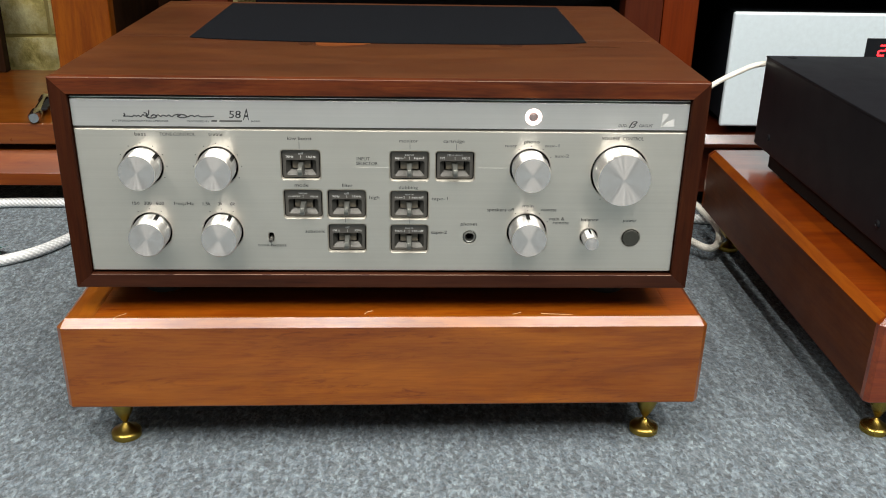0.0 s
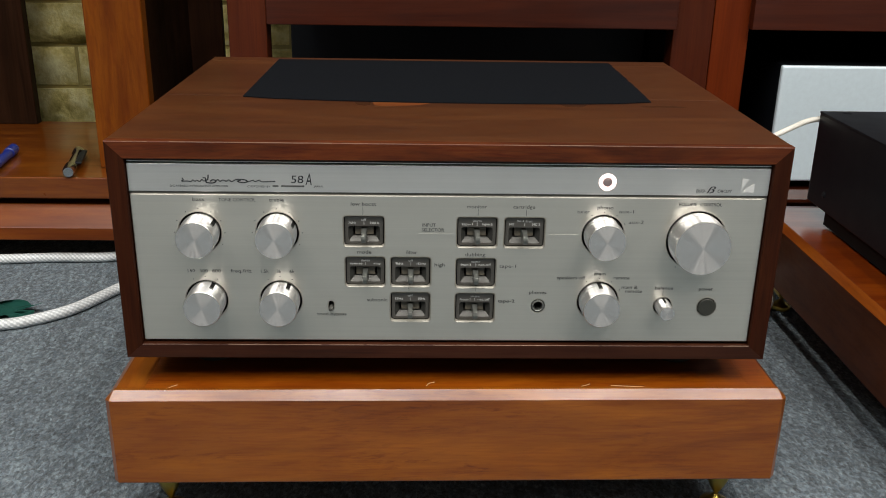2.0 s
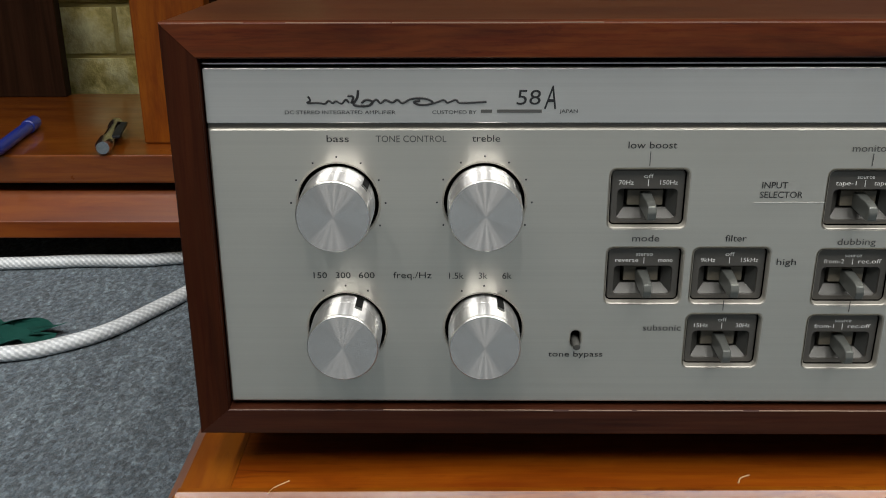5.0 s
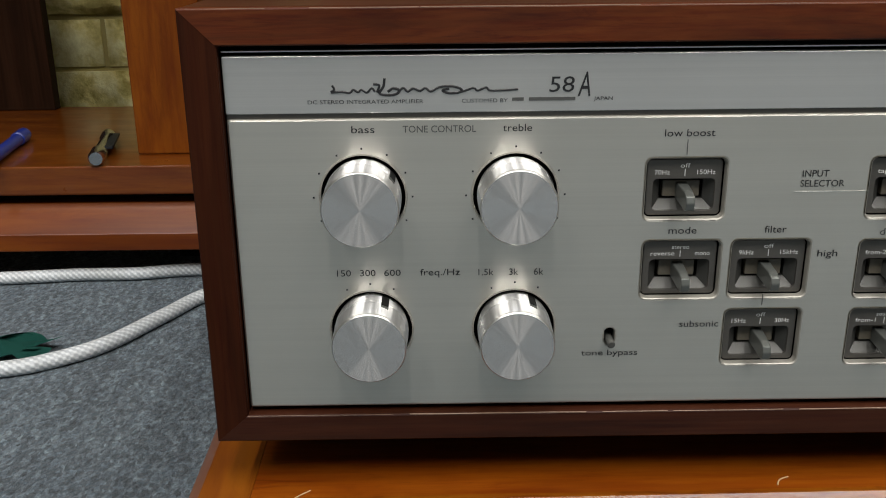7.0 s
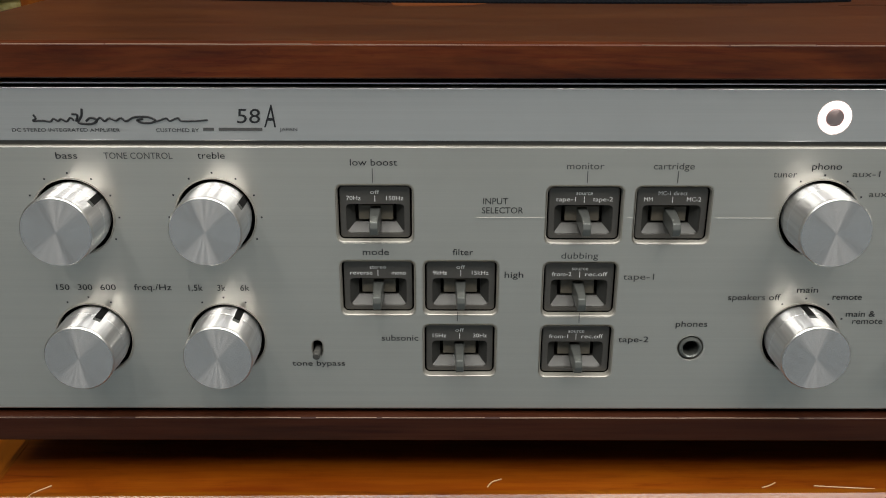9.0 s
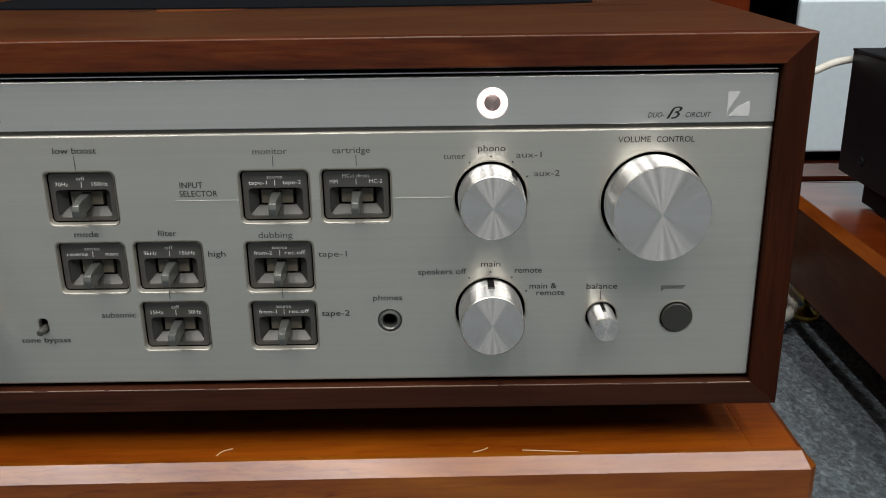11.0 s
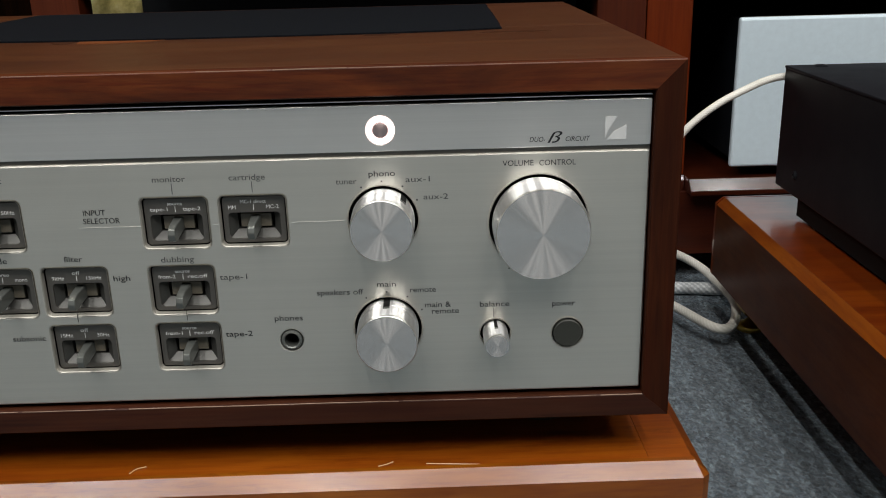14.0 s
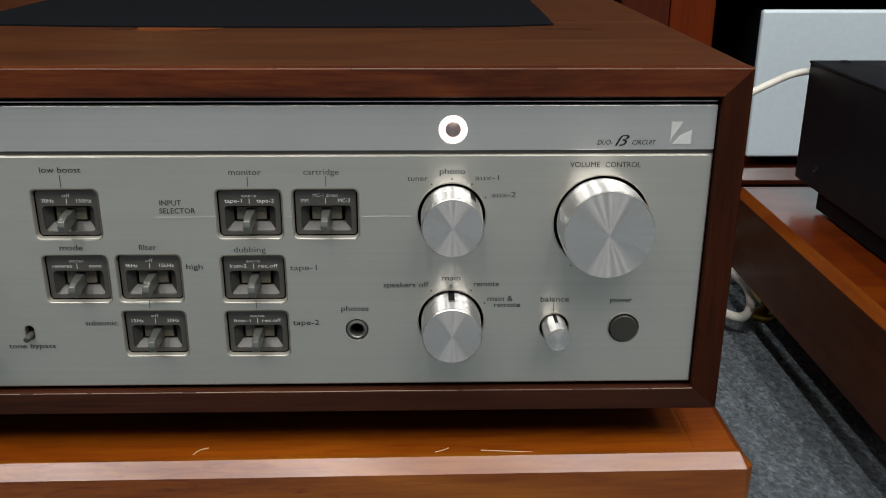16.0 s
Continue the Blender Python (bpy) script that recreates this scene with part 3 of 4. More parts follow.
def slide_switch(amp, x, z, words):
    """A recessed three-way switch: insert plate, funnel, slider and a lever that stands out of it."""
    w, h = 0.0257, 0.0196
    hole = rounded(0, -0.0026, 0.0213, 0.0112, 0.0016, 4)
    sw = part("switch", plate("switch", [rounded(0, 0, w, h, 0.0014, 4), hole], 0.0012, 0.0002, insert_grey), insert_grey, amp, "three-way switch in a warm grey inset plate", (x, 0.0024, z - BASE))
    bm = bmesh.new()
    zc = -0.0026
    rings = []
    for hw, lo, hi, d in ((0.0107, -0.0056, 0.0056, 0.0008), (0.0076, -0.0024, 0.0050, 0.0040), (0.0076, -0.0024, 0.0050, 0.0085)):
        rings.append([bm.verts.new((sx * hw, d, zc + s)) for sx, s in ((-1, lo), (1, lo), (1, hi), (-1, hi))])
    for a, b in zip(rings, rings[1:]):
        for i in range(4):
            bm.faces.new((a[i], a[(i + 1) % 4], b[(i + 1) % 4], b[i]))
    part("recess", bm, funnel_grey, sw, "grey funnel-shaped recess")
    part("recess_floor", box((-0.0080, 0.0084, zc - 0.0024), (0.0080, 0.0095, zc + 0.0052)), black_matt, sw)
    part("slider", box((-0.0064, 0.0036, zc - 0.0016), (0.0064, 0.0075, zc + 0.0042), 0.0003), slider_brown, sw, "dark brown slider")
    lv = prism([(0.006, zc + 0.0038), (-0.0060, zc + 0.0029), (-0.0092, zc + 0.0018), (-0.0101, zc - 0.0004), (-0.0096, zc - 0.0030), (-0.0080, zc - 0.0036), (0.006, zc - 0.0016)], 0, -0.0021, 0.0021)
    for v in lv.verts:
        if v.co.y < -0.001:
            v.co.x *= 0.72
    bmesh.ops.bevel(lv, geom=lv.edges[:], offset=0.0004, segments=2, profile=0.5, affect="EDGES")
    part("lever", lv, lever_metal, sw, "gunmetal switch lever")
    above, left, right = words
    wide = 0.0009 * len(above) + 0.0007
    lettering(above, -wide / 2, wide / 2, 0.0070, 0.0015, white_ink, sw)
    lettering(left, -0.0104, -0.0104 + 0.00105 * len(left) + 0.001, 0.0046, 0.0016, white_ink, sw)
    lettering(right, 0.0104 - 0.00105 * len(right) - 0.001, 0.0104, 0.0046, 0.0016, white_ink, sw)
    dab(-0.00012, 0.00012, 0.0040, 0.0064, white_ink, sw, "index_line")
    return sw


def bezel(amp, x, z):
    """Pale inner wall of a switch opening."""
    bm = bmesh.new()
    rings = [[bm.verts.new((px, y, pz)) for px, pz in rounded(0, 0, SW + g, SH + g, 0.0022, 4)] for g, y in ((0.0003, -0.0002), (-0.0003, 0.0001), (-0.0008, 0.0026))]
    for a, b in zip(rings, rings[1:]):
        for i in range(len(a)):
            j = (i + 1) % len(a)
            bm.faces.new((a[i], a[j], b[j], b[i]))
    bmesh.ops.recalc_face_normals(bm, faces=bm.faces[:])
    part("switch_bezel", bm, pale_bevel, amp, "pale inner edge of the switch opening", (x, 0, z - BASE))
    gap = plate("switch_gap", [rounded(0, 0, SW, SH, 0.002, 4)], 0.0006, 0.0001, black_matt)
    part("switch_gap", gap, black_matt, amp, "", (x, 0.0105, z - BASE))


def front_words(p):
    """All that is printed on the lower panel and the strip."""
    B, G = ink, grey_ink
    H = 0.0024
    tone = (
        ("bass", -0.1714, -0.1637, 0.2548, H, B), ("TONE CONTROL", -0.1543, -0.1299, 0.2548, H * 0.95, G), ("treble", -0.1210, -0.1113, 0.2549, H, B),
        ("150", -0.1785, -0.1736, 0.2040, H * 0.95, B), ("300", -0.1704, -0.1650, 0.2040, H * 0.95, B), ("600", -0.1620, -0.1562, 0.2040, H * 0.95, B), ("freq./Hz", -0.1494, -0.1354, 0.2040, H, B),
        ("1.5k", -0.1290, -0.1237, 0.2038, H, B), ("3k", -0.1182, -0.1151, 0.2038, H, B), ("6k", -0.1096, -0.1062, 0.2038, H, B),
    )
    switches = (
        ("tone bypass", -0.0918, -0.0714, 0.1723, H * 0.9, B), ("low boost", -0.0669, -0.0500, 0.2525, H, B),
        ("mode", -0.0633, -0.0536, 0.2183, H, B), ("filter", -0.0300, -0.0224, 0.2183, H, B), ("high", -0.0106, -0.0036, 0.2093, H, B), ("subsonic", -0.0570, -0.0430, 0.1831, H, B),
        ("INPUT", -0.0191, -0.0101, 0.2381, H * 0.95, B), ("SELECTOR", -0.0195, -0.0045, 0.2346, H * 0.95, B),
        ("monitor", 0.0106, 0.0240, 0.2513, H, G), ("cartridge", 0.0416, 0.0563, 0.2513, H, G), ("dubbing", 0.0102, 0.0239, 0.2170, H, G),
        ("tape-1", 0.0337, 0.0453, 0.2086, H, G), ("tape-2", 0.0337, 0.0453, 0.1826, H, B), ("phones", 0.0552, 0.0672, 0.1892, H, B),
    )
    dials = (
        ("tuner", 0.0848, 0.0933, 0.2484, H * 0.95, G), ("phono", 0.0983, 0.1090, 0.2513, H, B), ("aux-1", 0.1132, 0.1231, 0.2486, H * 0.95, G), ("aux-2", 0.1203, 0.1304, 0.2411, H * 0.95, G),
        ("speakers off", 0.0739, 0.0936, 0.2003, H, B), ("main", 0.0995, 0.1074, 0.2034, H, B), ("remote", 0.1133, 0.1243, 0.2005, H, B), ("main &", 0.1194, 0.1305, 0.1935, H, B), ("remote", 0.1223, 0.1338, 0.1905, H, B),
        ("VOLUME", 0.1527, 0.1653, 0.2541, H * 0.95, B), ("CONTROL", 0.1676, 0.1824, 0.2540, H * 0.95, B), ("balance", 0.1428, 0.1554, 0.1930, H, B), ("power", 0.1736, 0.1834, 0.1925, H, B),
    )
    strip = (
        ("DC STEREO INTEGRATED AMPLIFIER", -0.1853, -0.1473, 0.2646, 0.00125, B), ("CUSTOMED BY", -0.1347, -0.1196, 0.2646, 0.00125, B), ("JAPAN", -0.0912, -0.0850, 0.2650, 0.00115, B),
        ("58", -0.1060, -0.0977, 0.2678, 0.0050, B), ("DUO-", 0.1636, 0.1699, 0.2637, 0.0020, B), ("CIRCUIT", 0.1781, 0.1880, 0.2637, 0.0019, B),
    )
    for words, x0, x1, z, cap, mat in tone + switches + dials + strip:
        lettering(words, x0, x1, z, cap, mat, p, slant=0.08 if words == "58" else 0.25 if words in ("DUO-", "CIRCUIT") else 0.0)
    lettering("A", -0.0966, -0.0924, 0.2663, 0.0080, B, p, slant=0.2)
    lettering("ß", 0.1708, 0.1768, 0.2632, 0.0046, B, p, slant=0.35)
    # plain printed bars
    for x0, x1 in ((-0.1181, -0.1143), (-0.1126, -0.0973)):
        dab(x0, x1, 0.2650, 0.2661, G, p, "printed_bar")
    # lines that join words and switches
    for x, z0, z1 in ((-0.0590, 0.2462, 0.2514), (0.0182, 0.2462, 0.2506), (0.0507, 0.2462, 0.2506), (-0.0281, 0.1913, 0.1953), (0.0182, 0.1908, 0.1950), (0.1487, 0.1883, 0.1923)):
        dab(x - 0.00013, x + 0.00013, z0, z1, G, p, "printed_line")
    for x0, x1 in ((-0.0212, 0.0039), (0.0333, 0.0362), (0.0658, 0.0872)):
        dab(x0, x1, 0.2328, 0.23294, faint_ink, p, "printed_line")
    # scale dots round the knobs
    for kx, kz, r, angles in ((-0.1683, 0.2327, 0.0168, range(-120, 121, 30)), (-0.1165, 0.2329, 0.0168, range(-120, 121, 30)), (-0.1670, 0.1836, 0.0174, (-28, 0, 28)), (-0.1162, 0.1836, 0.0174, (-28, 0, 28)),
                              (0.1034, 0.2328, 0.0164, (-31, 0, 31, 60)), (0.1034, 0.1841, 0.0169, (-31, 0, 31, 60)), (0.1676, 0.2297, 0.0232, (-148, 148))):
        for a in angles:
            x, z = kx + r * math.sin(radians(a)), kz + r * math.cos(radians(a))
            dab(x - 0.0003, x + 0.0003, z - 0.0003, z + 0.0003, B, p, "scale_dot")


def maker_marks(p):
    """The maker's signature and emblem, as plain shapes."""
    strokes = (
        (0.00030, [(-0.1771, 0.2707), (-0.1764, 0.2693), (-0.1775, 0.2684), (-0.1741, 0.2685), (-0.1714, 0.2682), (-0.1702, 0.2692), (-0.1687, 0.2684), (-0.1675, 0.2691), (-0.1657, 0.2682), (-0.1642, 0.2696), (-0.1631, 0.2685)]),
        (0.00034, [(-0.1636, 0.2709), (-0.1617, 0.2705), (-0.1624, 0.2683)]),
        (0.00036, [(-0.1599, 0.2728), (-0.1603, 0.2702), (-0.1616, 0.2679), (-0.1587, 0.2673), (-0.1560, 0.2677), (-0.1551, 0.2689), (-0.1572, 0.2695), (-0.1589, 0.2684)]),
        (0.00032, [(-0.1560, 0.2677), (-0.1539, 0.2696), (-0.1524, 0.2684), (-0.1506, 0.2694), (-0.1484, 0.2686), (-0.1466, 0.2695), (-0.1449, 0.2684), (-0.1424, 0.2696), (-0.1406, 0.2700)]),
        (0.00032, [(-0.1406, 0.2700), (-0.1373, 0.2699), (-0.1347, 0.2689), (-0.1358, 0.2679), (-0.1391, 0.2678), (-0.1410, 0.2687), (-0.1388, 0.2692)]),
        (0.00030, [(-0.1358, 0.2679), (-0.1333, 0.2686), (-0.1307, 0.2694), (-0.1295, 0.2685), (-0.1267, 0.2695), (-0.1254, 0.2685), (-0.1210, 0.2685), (-0.1162, 0.2688)]),
    )
    for half, line in strokes:
        part("signature_mark", hose([(x, -0.0001, z) for x, z in line], half * 1.2, 6, 6), ink, p, "black handwritten flourish")
    for outline in ([(0.1939, 0.2639), (0.1939, 0.2732), (0.1986, 0.2732), (0.1944, 0.2664)], [(0.1948, 0.2639), (0.1976, 0.2673), (0.2025, 0.2697), (0.2025, 0.2639)]):
        part("emblem", prism(outline, 1, -0.0002, -0.00005), logo_pale, p, "pale angular emblem")


def worn_edge(bm, front):
    """Round the long front edges a little."""
    edges = [e for e in bm.edges if all(abs(v.co.y - front) < 1e-5 for v in e.verts) and min(abs(e.verts[0].co.x - e.verts[1].co.x), abs(e.verts[0].co.z - e.verts[1].co.z)) < 1e-4]
    bmesh.ops.bevel(bm, geom=edges, offset=0.0005, segments=1, profile=0.5, affect="EDGES")
    return bm


def integrated_amplifier():
    amp = thing("integrated_amplifier", (0, 0, BASE), "vintage silver-faced integrated amplifier in a walnut case on a platform", "amplifier")
    low = (0, 0, -BASE)
    t = 0.0118
    gx, g0, g1 = 0.1560, 0.151, 0.322
    f, tb = -0.0032, 0.0105
    # walnut case: boards behind a mitred dark front edge, top with the opening for the mesh
    lip = 0.004
    part("top_front_board", box((-HW, lip + 0.0001, TOP - t), (HW, g0, TOP), 0.0005), walnut_x, amp, "", low)
    part("top_back_board", box((-HW, g1, TOP - t), (HW, DEEP, TOP), 0.001), walnut_x, amp, "", low)
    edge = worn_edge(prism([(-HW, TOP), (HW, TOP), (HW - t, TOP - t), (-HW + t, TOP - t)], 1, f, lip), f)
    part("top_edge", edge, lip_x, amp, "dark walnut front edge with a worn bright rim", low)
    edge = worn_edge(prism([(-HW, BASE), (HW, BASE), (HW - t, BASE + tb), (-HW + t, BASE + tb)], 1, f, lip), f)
    part("bottom_edge", edge, frame_x, amp, "walnut bottom edge in a shaded tone, with a worn rim", low)
    for s in (-1, 1):
        x0, x1 = sorted((s * HW, s * gx))
        part("top_side_board", box((x0, g0 + 0.0003, TOP - t), (x1, g1 - 0.0003, TOP), 0.0005), walnut_x, amp, "", low)
        x0, x1 = sorted((s * HW, s * (HW - t)))
        part("side_panel", box((x0, lip + 0.0001, BASE), (x1, DEEP, TOP - t - 0.0002), 0.0005), walnut_y, amp, "dark walnut side panel", low)
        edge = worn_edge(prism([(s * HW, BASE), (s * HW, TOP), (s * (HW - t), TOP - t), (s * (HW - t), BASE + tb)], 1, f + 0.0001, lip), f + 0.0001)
        part("side_edge", edge, lip_z, amp, "walnut upright edge in a shaded tone", low)
    part("bottom_board", box((-HW + t, lip + 0.0001, BASE), (HW - t, DEEP, BASE + tb - 0.0004)), walnut_x, amp, "", low)
    # edges rubbed pale along the front; their glint is painted into the same colour
    rnd = random.Random(8)
    for z, y, x0, x1 in ((TOP - 0.0002, f + 0.0003, -HW + 0.003, HW - 0.003), (BASE + tb - 0.0001, f + 0.0001, -HW + t, HW - t)):
        x = x0
        while x < x1:
            run = min(rnd.uniform(0.012, 0.07), x1 - x)
            n = max(3, int(run / 0.008))
            line = [(x + run * k / n, y + rnd.uniform(-0.00005, 0.00012), z + rnd.uniform(-0.00012, 0.00005)) for k in range(n + 1)]
            part("worn_rim", hose(line, rnd.uniform(0.00008, 0.00026), 3, 6), worn_glint_wood, amp, "rubbed line with a pale painted glint on the edge", low)
            x += run + rnd.choice((0.0005, 0.002, 0.006, 0.014))
    # veneer rubbed through along the edge of the mesh
    part("rubbed_patch", prism([(-0.0590, 0.134), (-0.0560, 0.1175), (-0.050, 0.1145), (-0.034, 0.1160), (-0.020, 0.1205), (-0.0105, 0.130)], 2, TOP - 0.001, TOP + 0.0001), rubbed_walnut, amp, "orange rubbed patch in the veneer", low)
    for outline in ([(-0.0735, 0.134), (-0.070, 0.121), (-0.064, 0.1165), (-0.0598, 0.120), (-0.0594, 0.134)], [(0.150, 0.1225), (0.158, 0.1205), (0.176, 0.1200), (0.188, 0.1225), (0.178, 0.1260), (0.160, 0.1265)], [(0.088, 0.132), (0.092, 0.1205), (0.101, 0.1190), (0.108, 0.1225), (0.111, 0.132)]):
        part("dark_stain", prism(outline, 2, TOP - 0.001, TOP + 0.0001), stained_walnut, amp, "brown stain in the veneer", low)
    part("bottom_pan", box((-HW + 0.016, 0.030, BASE - 0.012), (HW - 0.016, DEEP - 0.01, BASE - 0.0002), 0.001), black_matt, amp, "black steel pan under the case", low)
    front = [(-0.1614, 0.1445), (-0.146, 0.1398), (-0.130, 0.1368), (-0.095, 0.1325), (-0.057, 0.1292), (-0.010, 0.1272), (0.060, 0.1272), (0.107, 0.1288), (0.140, 0.1330), (0.1632, 0.1392)]
    frayed = [(0.1634 + 0.0026 * k / 40 + rnd.uniform(-0.0007, 0.0007), 0.140 + 0.189 * k / 40) for k in range(41)]
    part("top_mesh", prism(front + frayed + [(-0.1590, 0.329)], 2, TOP + 0.00015, TOP + 0.0009), grille_mat, amp, "black metal ventilation mesh with a frayed edge", low)
    part("back_panel", box((-HW + t, DEEP - 0.012, BASE + t), (HW - t, DEEP - 0.006, TOP - t)), black_metal, amp, "", low)
    part("chassis", box((-HW + t, 0.0125, BASE + t - 0.002), (HW - t, 0.03, TOP - t)), black_matt, amp, "black chassis behind the panel", low)
    for sx in (-1, 1):
        for y in (0.05, 0.30):
            part("foot", lathe([(0, -0.0225), (0.015, -0.0225), (0.016, -0.0215), (0.017, 0.001), (0, 0.001)], 32, "z"), rubber, amp, "black rubber foot", (sx * 0.175, y, 0))
    # panels
    PX = 0.2126
    loops = [rounded(0, (0.153 + 0.2596) / 2, 2 * PX, 0.2596 - 0.153, 0.0006, 2)]
    loops += [circle(x, z, r + 0.0014, 64) for x, z, r, _ in KNOBS]
    loops += [circle(*VOLUME[:2], VOLUME[2] + 0.0014, 80), circle(*BALANCE[:2], BALANCE[2] + 0.0012, 40), circle(*POWER, 0.0068, 48), circle(*PHONES, 0.0048, 40)]
    loops += [rounded(x, z, SW, SH, 0.0022, 4) for x, z, *_ in SWITCHES]
    loops += [rounded(-0.0818, 0.1796, 0.0036, 0.0064, 0.0017, 5)]
    fp = part("front_panel", plate("front_panel", loops, 0.004, 0.0007, panel_alu), panel_alu, amp, "champagne brushed aluminium control panel", low)
    strip = part("name_strip", plate("name_strip", [rounded(0, 0.27085, 2 * PX, 0.0189, 0.0004, 2), circle(*LED, 0.0059, 48)], 0.0034, 0.0003, strip_alu), strip_alu, amp, "brushed aluminium strip above the controls", low)
    part("groove_rail", box((-PX, 0.0012, 0.2590), (PX, 0.003, 0.2622)), insert_grey, amp, "", low)
    part("panel_trim", box((-PX, 0.0004, 0.2815), (PX, 0.003, 0.2821), 0.0002), knob_rim, amp, "thin bright trim above the panel", low)
    front_words(fp)
    maker_marks(strip)
    # controls
    for x, z, r, a in KNOBS:
        control_knob(amp, x, z, r, KD, a, label="round spun aluminium knob with a pointer slot")
    control_knob(amp, *VOLUME, KD * 1.05, knurl=True, label="large knurled aluminium volume knob")
    control_knob(amp, *BALANCE, KD * 0.85, 0, label="small aluminium balance knob")
    for x, z, *words in SWITCHES:
        slide_switch(amp, x, z, words)
        bezel(amp, x, z)
    # rims of the round openings
    for x, z, r in [(k[0], k[1], k[2] + 0.0014) for k in KNOBS] + [(*VOLUME[:2], VOLUME[2] + 0.0014), (*BALANCE[:2], BALANCE[2] + 0.0012), (*POWER, 0.0068)]:
        part("opening_rim", lathe([(r, 0.0015), (r - 0.0001, 0.0), (r + 0.0001, -0.00015), (r + 0.0003, -0.0001), (r + 0.0004, 0.0003)], 64), pale_bevel, amp, "bright turned rim", (x, 0, z - BASE))
    pw = part("power_button", lathe([(0.0062, 0.004), (0.0062, -0.0008), (0.0058, -0.0012), (0, -0.0013)], 48), button_grey, amp, "round dark olive power button", (POWER[0], 0, POWER[1] - BASE))
    jack = part("phones_socket", lathe([(0.0031, 0.008), (0.0031, -0.0004), (0.0036, -0.0008), (0.0044, -0.0004), (0.0046, 0.002)], 40), lever_metal, amp, "round headphone socket with a steel ring", (PHONES[0], 0, PHONES[1] - BASE))
    part("socket_hole", lathe([(0.0031, 0.0075), (0, 0.0075)], 32), black_matt, jack)
    by = part("tone_bypass_stub", lathe([(0.0014, 0.006), (0.0014, -0.0042), (0.0011, -0.0047), (0, -0.0048)], 24), dark_slot, amp, "small dark toggle stub", (-0.0818, 0, 0.1783 - BASE))
    lamp = part("indicator_lamp", lathe([(0.0059, 0.003), (0.0059, 0.0002), (0.0055, -0.0003), (0.0034, -0.0003), (0.0032, 0.0004)], 56), lamp_glow, amp, "glowing round indicator ring", (LED[0], 0, LED[1] - BASE))
    part("lamp_centre", lathe([(0.0032, 0.0004), (0.0031, -0.0001), (0.0028, -0.0003), (0, -0.0003)], 40), lamp_hub, lamp, "turned metal centre of the lamp")
    return amp


# ---- wooden platforms on brass spikes ----
PT, PB = 0.1185, 0.045


def spike_foot(plat, x, y):
    ft = part("spike_foot", lathe([(0, 0.0455), (0.0112, 0.0455), (0.0116, 0.042), (0.0108, 0.034), (0.0066, 0.0225), (0.0026, 0.0145), (0.0010, 0.0122), (0, 0.0120)], 36, "z"), brass, plat, "polished brass cone spike", (x, y, -PB))
    part("spike_dish", lathe([(0, 0.0125), (0.0020, 0.0123), (0.0032, 0.0106), (0.0056, 0.0082), (0.0088, 0.0064), (0.0112, 0.0052), (0.0117, 0.0042), (0.0117, 0.0005), (0, 0.0003)], 40, "z"), brass, ft, "round brass dish under the spike")


def bevel_where(bm, test, offset, seg=1):
    """Chamfer the edges whose two ends and middle pass the test."""
    edges = [e for e in bm.edges if test(*(v.co for v in e.verts))]
    bmesh.ops.bevel(bm, geom=edges, offset=offset, segments=seg, profile=0.5, affect="EDGES", clamp_overlap=True)
    return bm


def front_rail_block(hw, depth, h, c):
    """The rail across the front: chamfered along its top, down its corners and over its ends."""
    bm = box((-hw, 0, 0), (hw, depth, h))
    upright = lambda a, b: abs(a.x - b.x) < 1e-6 and abs(a.y - b.y) < 1e-6 and a.y < 1e-6
    bevel_where(bm, upright, 0.0034)
    upper = lambda a, b: a.z > h - 1e-6 and b.z > h - 1e-6 and not (a.y > depth - 1e-6 and b.y > depth - 1e-6)
    bevel_where(bm, upper, c)
    lower = lambda a, b: a.z < 1e-6 and b.z < 1e-6 and not (a.y > depth - 1e-6 and b.y > depth - 1e-6)
    bevel_where(bm, lower, 0.0015, 2)
    crest = lambda a, b: abs(a.z - b.z) < 1e-6 and (abs(a.z - h) < 1e-6 or abs(a.z - h + c) < 1e-5) and a.y < depth - 1e-4 and b.y < depth - 1e-4
    return bevel_where(bm, crest, 0.0007, 2)


